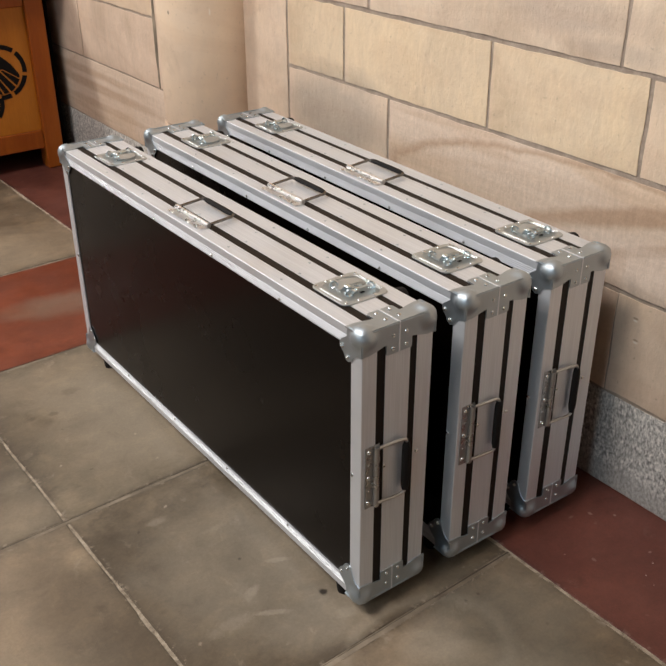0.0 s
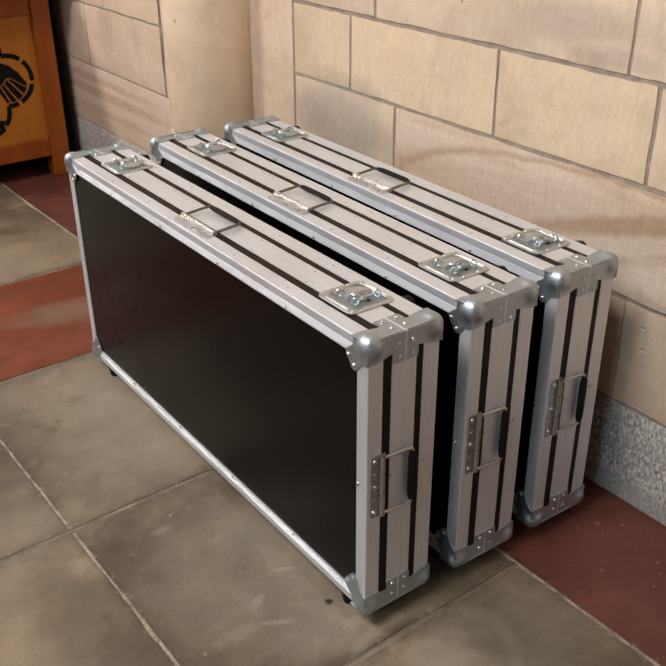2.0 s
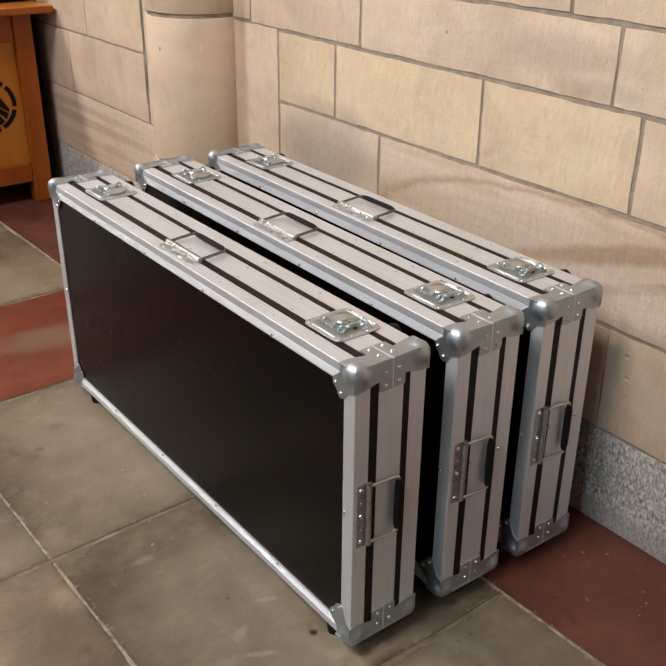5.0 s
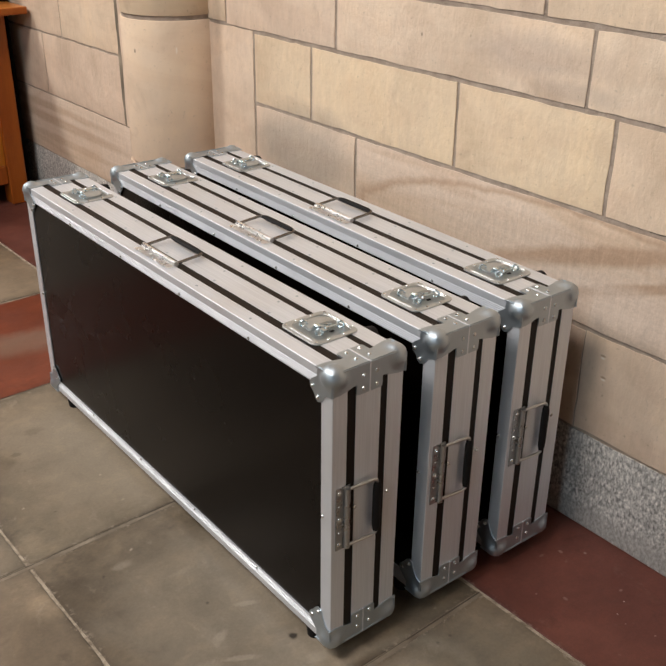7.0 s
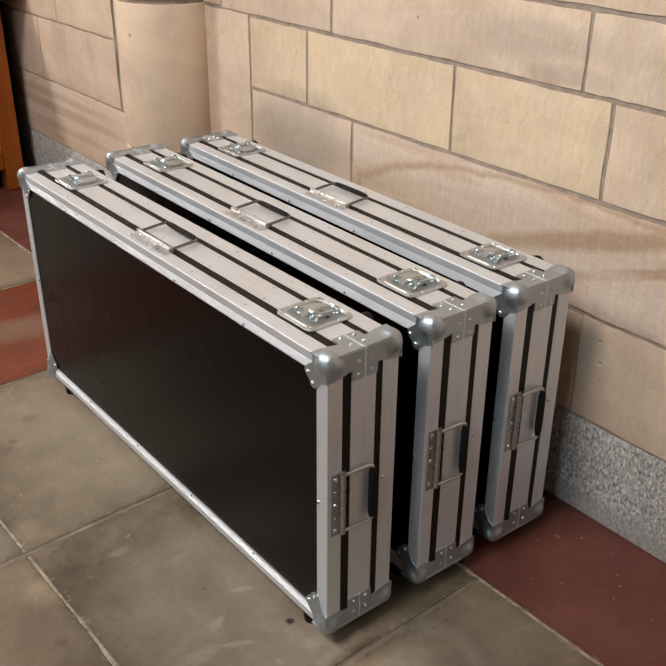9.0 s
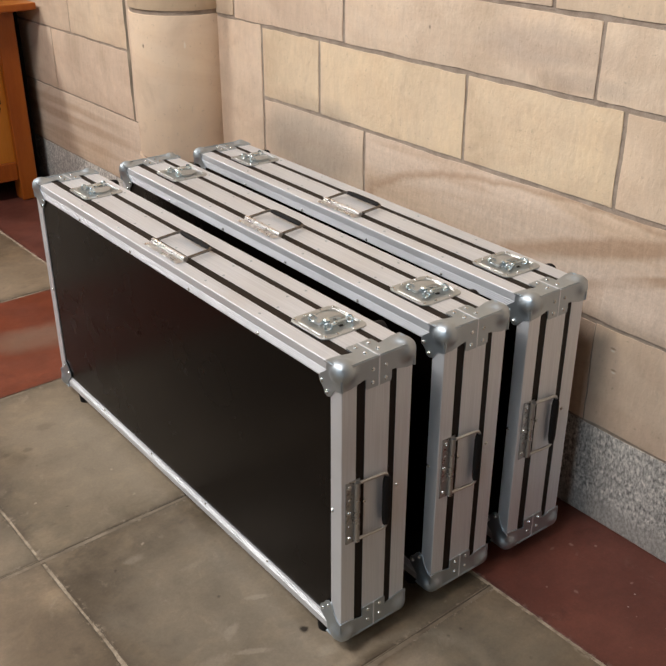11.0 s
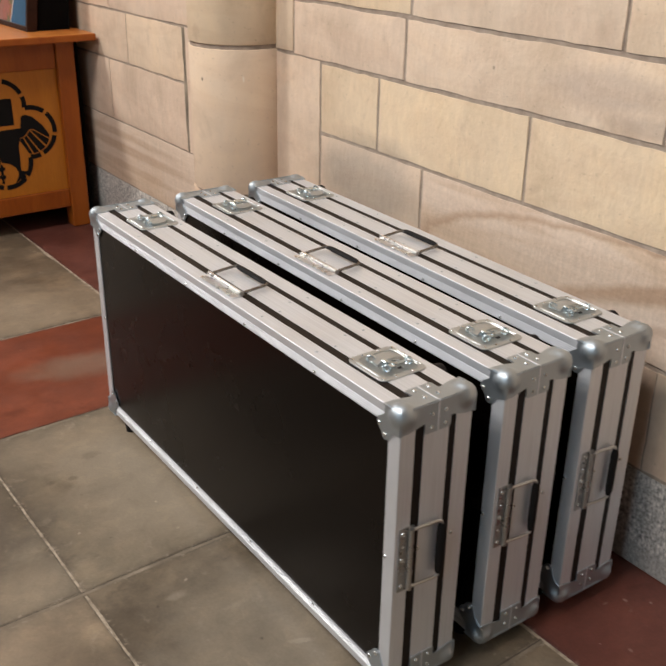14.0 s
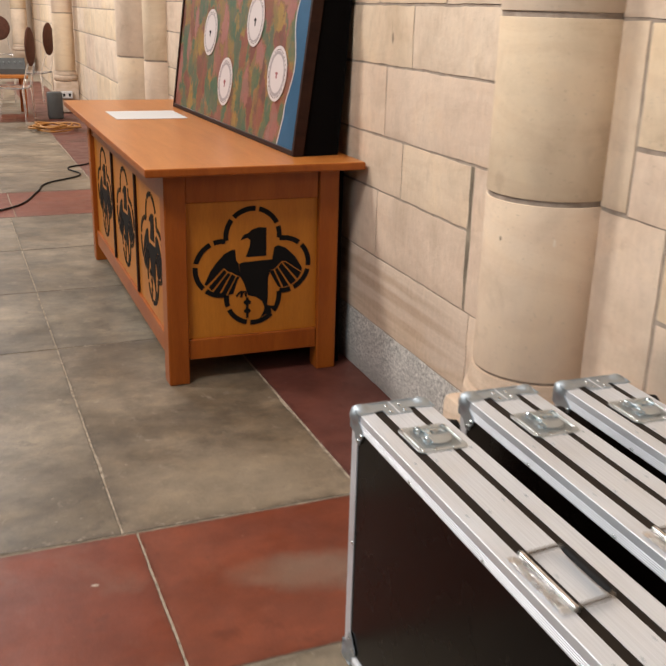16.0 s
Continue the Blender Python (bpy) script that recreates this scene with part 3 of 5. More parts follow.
solo("ceiling", bm, PLASTER, "plain pale ceiling of the church", "ceiling", "structure")


# ---------------------------------------------------------------- engaged columns
def column(name, x, y, r, joints, top, base_z, label):
    col = thing(name, label, "column", "engaged columns", "structure", pose(x, y, 0))
    zs = [base_z] + joints + [top]
    for a, b in zip(zs, zs[1:]):
        bm = bmesh.new()
        seg = 64
        bmesh.ops.create_cone(bm, cap_ends=True, segments=seg, radius1=r, radius2=r, depth=b - a - 0.014, matrix=Matrix.Translation((0, 0, (a + b) / 2)))
        rim = [e for e in bm.edges if abs(e.verts[0].co.z - e.verts[1].co.z) < 1e-6]
        bmesh.ops.bevel(bm, geom=rim, offset=0.003, segments=2, affect="EDGES", profile=0.5)
        part("drum", bm, SMOOTH_STONE, col, "", True)
    bm = bmesh.new()
    rod(bm, (0, 0, base_z), (0, 0, top), r - 0.005, 48)
    part("mortar_core", bm, MORTAR, col, "grey mortar in the joints", True)
    bm = bmesh.new()
    rod(bm, (0, 0, base_z - 0.05), (0, 0, base_z - 0.001), r + 0.010, 64, r + 0.004)
    for k in range(6):
        a, b = math.cos(radians(-80 + 28 * k)), math.cos(radians(-52 + 28 * k))
        z0, z1 = (math.sin(radians(-80 + 28 * k)), math.sin(radians(-52 + 28 * k)))
        rod(bm, (0, 0, base_z - 0.092 + 0.038 * z0), (0, 0, base_z - 0.092 + 0.038 * z1), r + 0.004 + 0.02 * a, 64, r + 0.004 + 0.02 * b)
    box(bm, (-r - 0.018, -r - 0.018, 0.0), (r + 0.018, r + 0.018, base_z - 0.135), 0.03, 2)
    part("base", bm, BANDED, col, "moulded stone base on a square plinth", True)
    return col


column("column", 1.632, 2.870, 0.169, [1.022, 1.47, 2.0, 2.6, 3.3, 4.1, 5.0, 6.0], 7.0, 0.535, "round engaged sandstone column with a dark mortar joint")


# ---------------------------------------------------------------- flight cases
D, L, H = 0.162, 1.345, 0.623          # depth, length, height of a case's outside
FOOT = 0.043                           # clearance under a case


def angle_bar(bm, axis, start, end, s, out):
    """An L-shaped profile along y or z on the rim x = s * D / 2; out is the outer coordinate on the third axis, with its sign."""
    th, sign = 0.0026, math.copysign(1, out)
    leg_wide = 0.031 if s < 0 else 0.036
    o = abs(out)
    x_out = D / 2
    # leg on the end, top or bottom face
    profile = [(x_out - leg_wide, o - 0.001), (x_out - leg_wide, o + th), *[(x_out + th - 0.0020 + 0.0020 * math.sin(a), o + th - 0.0020 + 0.0020 * math.cos(a)) for a in [math.pi * k / 10 for k in range(6)]]]
    # ribs on the leg that lies on the broad panel
    for k in range(4 if axis == "y" else 0):
        a = o - 0.0150 - k * 0.0044
        profile += [(x_out + th, a), (x_out + th - 0.0015, a - 0.0008), (x_out + th - 0.0015, a - 0.0012), (x_out + th, a - 0.0022)]
    low = 0.034 if axis == "y" else 0.029
    profile += [(x_out + th, o - low), (x_out - 0.001, o - low), (x_out - 0.001, o - 0.001)]
    rings = []
    for q in (start, end):
        ring = []
        for px, po in profile:
            co = (s * px, q, sign * po) if axis == "y" else (s * px, sign * po, q)
            ring.append(bm.verts.new(co))
        rings.append(ring)
    n = len(profile)
    for i in range(n):
        j = (i + 1) % n
        bm.faces.new((rings[0][i], rings[0][j], rings[1][j], rings[1][i]))
    bm.faces.new(rings[0])
    bm.faces.new(list(reversed(rings[1])))


def rivet_mesh(mat):
    """A domed blind rivet with a dimple in its middle; radius one."""
    bm = bmesh.new()
    seg, rings = 10, []
    for q, w in ((1.0, 0.0), (0.98, 0.28), (0.80, 0.55), (0.55, 0.70), (0.36, 0.68), (0.28, 0.42)):
        rings.append([bm.verts.new((q * math.cos(math.tau * k / seg), q * math.sin(math.tau * k / seg), w)) for k in range(seg)])
    for lower, upper in zip(rings, rings[1:]):
        for k in range(seg):
            j = (k + 1) % seg
            bm.faces.new((lower[k], lower[j], upper[j], upper[k]))
    bm.faces.new(rings[-1])
    return mesh_of("rivet", bm, mat, True)


RIVET, DULL_RIVET = rivet_mesh(RIVET_STEEL), rivet_mesh(CORNER_STEEL)


def rivet(parent, c, axis, r=0.0042, h=1.0, mesh=RIVET):
    """A domed rivet under a part; axis is its outward direction."""
    ob = new("rivet", mesh)
    ob.parent = parent
    ob.matrix_basis = Matrix.Translation(Vector(c)) @ Vector(axis).to_track_quat("Z", "Y").to_matrix().to_4x4() @ Matrix.Diagonal((r, r, r * h, 1))
    return ob


def rounded(w, h, r, n=4):
    pts = []
    for cx, cy, a0 in ((w / 2 - r, h / 2 - r, 0), (-w / 2 + r, h / 2 - r, 90), (-w / 2 + r, -h / 2 + r, 180), (w / 2 - r, -h / 2 + r, 270)):
        for k in range(n + 1):
            a = radians(a0 + 90 * k / n)
            pts.append((cx + r * math.cos(a), cy + r * math.sin(a)))
    return pts


def dome_skirt(bm, c, r, h, normal, side_a, side_b, edge):
    """The pressed fillet by which the ball runs out into a plate; h is the plate's height over the ball's middle, edge the way to the rim on its outer sides."""
    spread, seg, steps = 0.029, 36, 7
    meet = math.sqrt(r * r - h * h)
    top = h + 0.5 * (r - h)
    start = math.sqrt(r * r - top * top)
    rings = []
    for k in range(steps + 1):
        w = k / steps
        ring = []
        for i in range(seg):
            a = math.tau * i / seg
            ca, sa = math.cos(a), math.sin(a)
            limit = min([spread] + [edge / q for q in (ca, sa) if q > 0.05])
            share = max(0.0, min(1.0, (limit - meet) / (spread - meet)))
            z_ball = top + (h - 0.001 - top) * w
            q_ball = math.sqrt(r * r - z_ball * z_ball) * 0.998
            q_flow = start + (spread - start) * w
            z_flow = h + (top - h) * (1 - w) ** 2.2
            q, z = q_ball + (q_flow - q_ball) * share, z_ball + (z_flow - z_ball) * share
            ring.append(bm.verts.new(c + side_a * (q * ca) + side_b * (q * sa) + normal * z))
        rings.append(ring)
    for lower, upper in zip(rings, rings[1:]):
        for i in range(seg):
            j = (i + 1) % seg
            bm.faces.new((lower[i], lower[j], upper[j], upper[i]))


LOBES_TOP = [(0.014, -0.0045), (0.036, -0.0045), (0.039, 0.010), (0.043, 0.018), (0.051, 0.024), (0.059, 0.030), (0.063, 0.039), (0.060, 0.047), (0.054, 0.052), (0.049, 0.057), (0.047, 0.064), (0.039, 0.069), (0.030, 0.066), (0.024, 0.057), (0.018, 0.049), (-0.0045, 0.044), (-0.0045, 0.014)]
LOBES_LOW = [(0.014, -0.0045), (0.030, -0.0045), (0.034, 0.010), (0.050, 0.026), (0.064, 0.038), (0.066, 0.050), (0.061, 0.058), (0.053, 0.064), (0.048, 0.074), (0.038, 0.082), (0.028, 0.078), (0.021, 0.060), (0.013, 0.047), (-0.0045, 0.039), (-0.0045, 0.014)]


def corner(parent, sx, sy, sz):
    """A ball corner: the ball, and plates lapping over the three faces."""
    zc = H / 2
    c = Vector((sx * (D / 2 - 0.0105), sy * (L / 2 - 0.0105), zc + sz * (zc - 0.0105)))
    face_x, face_y, face_z = sx * (D / 2 + 0.0026), sy * (L / 2 + 0.0026), zc + sz * (zc + 0.0026)
    bm = bmesh.new()
    ball(bm, c, 0.0238, 32, 20)
    ax, ay, az = Vector((sx, 0, 0)), Vector((0, sy, 0)), Vector((0, 0, sz))
    for normal, side_a, side_b in ((ax, ay, az), (ay, ax, az), (az, ax, ay)):
        dome_skirt(bm, c, 0.0238, 0.0155, normal, side_a, side_b, 0.0150)
    # plates over the end face and over the top or bottom face, up to the case's middle
    reach = D / 2 + 0.0009
    w = [(0.014, -0.0045), (reach, -0.0045), (reach, 0.058), (0.056, 0.058), (0.0535, 0.055), (0.0535, 0.036), (0.046, 0.0365), (0.034, 0.040), (0.016, 0.044), (-0.0045, 0.044), (-0.0045, 0.014)]
    prism(bm, w, lambda u, v, t: Vector((sx * (D / 2 + 0.0026 - u), face_y + sy * t, zc + sz * (zc + 0.0026 - v))), 0.0024)
    prism(bm, w, lambda u, v, t: Vector((sx * (D / 2 + 0.0026 - u), sy * (L / 2 + 0.0026 - v), face_z + sz * t)), 0.0024)
    # lobed plate over the broad panel
    prism(bm, LOBES_TOP if sz > 0 else LOBES_LOW, lambda u, v, t: Vector((face_x + sx * t, sy * (L / 2 + 0.0026 - u), zc + sz * (zc + 0.0026 - v))), 0.0022)
    ob = part("ball_corner", bm, CORNER_STEEL, parent, "pressed grey steel ball corner", True)
    if sx < 0:
        # pale lip of the closing profile between the two corners
        bm = bmesh.new()
        ys, zs = sorted((sy * (L / 2 - 0.055), sy * (L / 2 + 0.0056))), sorted((face_z - sz * 0.001, face_z + sz * 0.0031))
        box(bm, (-0.0016, ys[0], zs[0]), (0.0016, ys[1], zs[1]))
        part("lip", bm, ALU, parent, "pale lip between two corners")
        bm = bmesh.new()
        ys, zs = sorted((face_y - sy * 0.001, face_y + sy * 0.0031)), sorted((zc + sz * (zc - 0.055), zc + sz * (zc + 0.0026)))
        box(bm, (-0.0016, ys[0], zs[0]), (0.0016, ys[1], zs[1]))
        part("lip", bm, ALU, parent)
    for du, dv in ((0.0155, 0.020), (0.0155, 0.047)):
        rivet(ob, (sx * du, face_y + sy * 0.0022, zc + sz * (zc + 0.0026 - dv)), (0, sy, 0))
        rivet(ob, (sx * du, sy * (L / 2 + 0.0026 - dv), face_z + sz * 0.0022), (0, 0, sz))
    for du, dv in ((0.055, 0.042), (0.039, 0.059)) if sz > 0 else ((0.056, 0.050), (0.037, 0.070)):
        rivet(ob, (face_x + sx * 0.0020, sy * (L / 2 + 0.0026 - du), zc + sz * (zc + 0.0026 - dv)), (sx, 0, 0), 0.0046)
    return ob


def eye_ring(bm, c, big, small, turn, around=14, across=6):
    """A small upright ring, turned about the vertical."""
    ca, sa = math.cos(radians(turn)), math.sin(radians(turn))
    rows = []
    for k in range(around):
        a = 2 * math.pi * k / around
        row = []
        for j in range(across):
            b = 2 * math.pi * j / across
            q = big - small + small * math.cos(b)
            x, y, z = q * math.cos(a), small * math.sin(b), q * math.sin(a)
            row.append(bm.verts.new((c[0] + ca * x - sa * y, c[1] + sa * x + ca * y, c[2] + z)))
        rows.append(row)
    for k in range(around):
        for j in range(across):
            n, m = (k + 1) % around, (j + 1) % across
            bm.faces.new((rows[k][j], rows[n][j], rows[n][m], rows[k][m]))


def latch(parent, y, way):
    """A butterfly latch in its pressed dish on the top face; way is the side along the case on which its wing lies."""
    z = H + 0.0026
    bm = bmesh.new()
    levels = [(rounded(0.109, 0.113, 0.016), 0.0, 0.0), (rounded(0.109, 0.113, 0.016), 0.0, 0.0022), (rounded(0.1075, 0.1115, 0.0155), 0.0, 0.0028), (rounded(0.083, 0.091, 0.013), 0.004, 0.0028), (rounded(0.081, 0.089, 0.012), 0.004, 0.0016)]
    rings = [[bm.verts.new((u + shift, v, z + w)) for u, v in pts] for pts, shift, w in levels]
    n = len(rings[0])
    for lower, upper in zip(rings, rings[1:]):
        for i in range(n):
            bm.faces.new((lower[i], lower[(i + 1) % n], upper[(i + 1) % n], upper[i]))
    bm.faces.new(list(reversed(rings[0])))
    plate = part("latch", bm, ZINC, parent, "zinc-plated recessed butterfly latch")
    plate.matrix_parent_inverse = Matrix()
    plate.location = (0.0115, y, 0)
    # uneven floor of the dish
    bm = bmesh.new()
    grid, n = {}, 16
    for i in range(n + 1):
        for j in range(n + 1):
            u, v = -0.040 + 0.080 * i / n, -0.044 + 0.088 * j / n
            grid[i, j] = bm.verts.new((u + 0.004, v, z + 0.0020 + 0.0006 * noise.noise((u * 70, v * 70, y))))
    for i in range(n):
        for j in range(n):
            bm.faces.new((grid[i, j], grid[i + 1, j], grid[i + 1, j + 1], grid[i, j + 1]))
    bmesh.ops.solidify(bm, geom=bm.faces[:], thickness=0.0006)
    part("dish", bm, DISH, plate, "shallow dish of bluish zinc", True)
    # pressed stiffening ridges beside the dish
    for u in (-0.0455, 0.0505):
        bm = bmesh.new()
        rows = []
        for i in range(15):
            q = 2 * i / 14 - 1
            swell = math.sqrt(max(0.0, 1 - abs(q) ** 8))
            rows.append([bm.verts.new((u + 0.0030 * swell * math.cos(math.pi * k / 8), 0.037 * q, z + 0.0026 + 0.0022 * swell * math.sin(math.pi * k / 8))) for k in range(9)])
        for lower, upper in zip(rows, rows[1:]):
            for k in range(8):
                bm.faces.new((lower[k], lower[k + 1], upper[k + 1], upper[k]))
        part("ridge", bm, BRIGHT_ZINC, plate, "bright pressed ridge", True)
    # domed half-moon wing on a hub
    bm = bmesh.new()
    rod(bm, (0.004, way * 0.004, z), (0.004, way * 0.004, z + 0.006), 0.013, 20)
    skirt, rim, mid = [], [], []
    for k in range(19):
        a = radians(-15 + 210 * k / 18)
        for ring, q, w in ((skirt, 0.031, 0.0024), (rim, 0.0305, 0.0062), (mid, 0.017, 0.0092)):
            ring.append(bm.verts.new((0.006 + q * math.cos(a), way * (0.006 + 0.94 * q * math.sin(a)), z + w)))
    for k in range(18):
        bm.faces.new((skirt[k], skirt[k + 1], rim[k + 1], rim[k]))
        bm.faces.new((rim[k], rim[k + 1], mid[k + 1], mid[k]))
    bm.faces.new(mid)
    bm.faces.new((mid[0], mid[-1], rim[-1], skirt[-1], skirt[0], rim[0]))
    part("butterfly", bm, ZINC, plate, "domed grey butterfly wing", True)
    # upright eyes, a block and a hooked catch
    for u, v, face in ((-0.021, 0.022, -36), (-0.020, -0.026, -30), (0.034, -0.022, -50)):
        bm = bmesh.new()
        eye_ring(bm, (u, way * v, z + 0.0078), 0.0092, 0.0025, face)
        box(bm, (u - 0.005, way * v - 0.003, z + 0.0006), (u + 0.005, way * v + 0.003, z + 0.0035), 0.001)
        part("eye", bm, BLUE_ZINC, plate, "small bluish steel eye", True)
    bm = bmesh.new()
    box(bm, (-0.013, way * -0.004 - 0.006, z + 0.0006), (-0.003, way * -0.004 + 0.006, z + 0.0125), 0.0014)
    box(bm, (-0.010, way * -0.020 - 0.005, z + 0.0006), (0.002, way * -0.020 + 0.005, z + 0.0085), 0.0014)
    rod(bm, (-0.002, way * -0.019, z + 0.0095), (0.028, way * -0.020, z + 0.0085), 0.0022, 8)
    rod(bm, (0.004, way * -0.008, z + 0.010), (0.018, way * -0.014, z + 0.010), 0.0020, 8)
    part("catch", bm, BLUE_ZINC, plate, "bright hooked catch", True)
    for u, v in ((0.007, -0.029),):
        bm = bmesh.new()
        box(bm, (u - 0.005, way * v - 0.003, z + 0.0030), (u + 0.005, way * v + 0.003, z + 0.0046), 0.0008)
        part("slot", bm, RUBBER, plate, "dark slot in the dish")
    for u, v in ((-0.045, -0.047), (-0.045, 0.047), (0.049, 0.047), (-0.018, 0.0505), (0.020, 0.0505), (-0.018, -0.0505), (0.020, -0.0505)):
        rivet(plate, (u, v, z + 0.0027), (0, 0, 1), 0.0034, 0.7)


def handle(parent, frame_pose, length=0.150, crimped=True):
    """A folding handle, in its own frame: u along the bar, v from hinge to grip, w outward. The crimped kind has a wavy pressed hinge leaf."""
    m = frame_pose
    put = lambda u, v, w: m @ Vector((u, v, w))
    out = m.to_3x3() @ Vector((0, 0, 1))
    bm = bmesh.new()
    if crimped:
        nu, nv, grid, crumple = 34, 5, {}, random.Random(11)
        for i in range(nu + 1):
            for j in range(nv + 1):
                u, v = -length / 2 + length * i / nu, -0.011 + 0.020 * j / nv
                fold = 0.0016 * abs(math.sin(u * 130)) + crumple.uniform(0.0, 0.0026)
                grid[i, j] = bm.verts.new(put(u, v + (crumple.uniform(-0.0014, 0.0014) if j == 0 else 0.0), 0.0012 + fold))
        for i in range(nu):
            for j in range(nv):
                bm.faces.new((grid[i, j], grid[i + 1, j], grid[i + 1, j + 1], grid[i, j + 1]))
        bmesh.ops.solidify(bm, geom=bm.faces[:], thickness=0.0008)
    else:
        prism(bm, [(-length / 2, -0.009), (length / 2, -0.009), (length / 2, 0.024), (-length / 2, 0.024)], lambda u, v, t: put(u, v, t + 0.0004), 0.0020)
    plate = part("handle", bm, SPARK if crimped else HINGE, parent, "folding case handle on a zinc hinge plate")
    # rolled barrel round the wire, a little uneven
    bm = bmesh.new()
    thick, seg, rows = (0.0056 if crimped else 0.0062), 12, []
    for i in range(25):
        u = -length / 2 + 0.002 + (length - 0.004) * i / 24
        r = thick * (1 + 0.07 * noise.noise((u * 60, 1.0, 2.0)))
        rows.append([bm.verts.new(put(u, 0.014 + r * math.cos(math.tau * k / seg), 0.0062 + r * math.sin(math.tau * k / seg))) for k in range(seg)])
    for lower, upper in zip(rows, rows[1:]):
        for k in range(seg):
            j = (k + 1) % seg
            bm.faces.new((lower[k], lower[j], upper[j], upper[k]))
    bm.faces.new(rows[0])
    bm.faces.new(rows[-1])
    part("hinge_barrel", bm, SPARK if crimped else HINGE, plate, "rolled zinc hinge barrel", True)
    a = radians(5.0)
    tip = lambda v: (0.014 + v * math.cos(a), 0.006 + v * math.sin(a))
    reach, half, wire = 0.070, length / 2 - 0.006, 0.0034
    bm = bmesh.new()
    for s in (-1, 1):
        bends = [(s * half, *tip(0)), (s * half, *tip(reach - 0.010)), (s * (half - 0.003), *tip(reach - 0.003)), (s * (half - 0.010), *tip(reach)), (0.0, *tip(reach))]
        for p, q in zip(bends, bends[1:]):
            rod(bm, put(*p), put(*q), wire, 10)
            ball(bm, put(*q), wire, 10, 6)
    part("wire", bm, DARK_WIRE if crimped else CHROME, plate, "bent steel wire", True)
    # black grip moulded round the wire
    bm = bmesh.new()
    v3, w3 = tip(reach)
    fat, rows = (0.0078 if crimped else 0.0100), []
    for i in range(13):
        q = i / 12
        u = (2 * q - 1) * (half - 0.008)
        swell = fat * (1 - 0.35 * abs(2 * q - 1) ** 8)
        rows.append([bm.verts.new(put(u, v3 - 0.001 + swell * 0.95 * math.cos(math.tau * k / 14), max(0.0006, w3 + swell * 0.75 * math.sin(math.tau * k / 14)))) for k in range(14)])
    for lower, upper in zip(rows, rows[1:]):
        for k in range(14):
            j = (k + 1) % 14
            bm.faces.new((lower[k], lower[j], upper[j], upper[k]))
    bm.faces.new(rows[0])
    bm.faces.new(rows[-1])
    part("grip", bm, RUBBER, plate, "black plastic grip", True)
    for u, v, r in ((-0.056, -0.005, 0.0036), (0.004, -0.004, 0.0034), (0.054, -0.005, 0.0036)) if crimped else ((-0.058, -0.002, 0.0048), (0.001, -0.002, 0.0048), (0.060, -0.002, 0.0048), (-0.030, -0.002, 0.0024), (0.031, -0.002, 0.0024), (-0.052, 0.0215, 0.0036), (0.012, 0.0365, 0.0040), (0.022, 0.0215, 0.003)):
        rivet(plate, put(u, v, 0.0022 if v < 0.03 else 0.0), out, r)


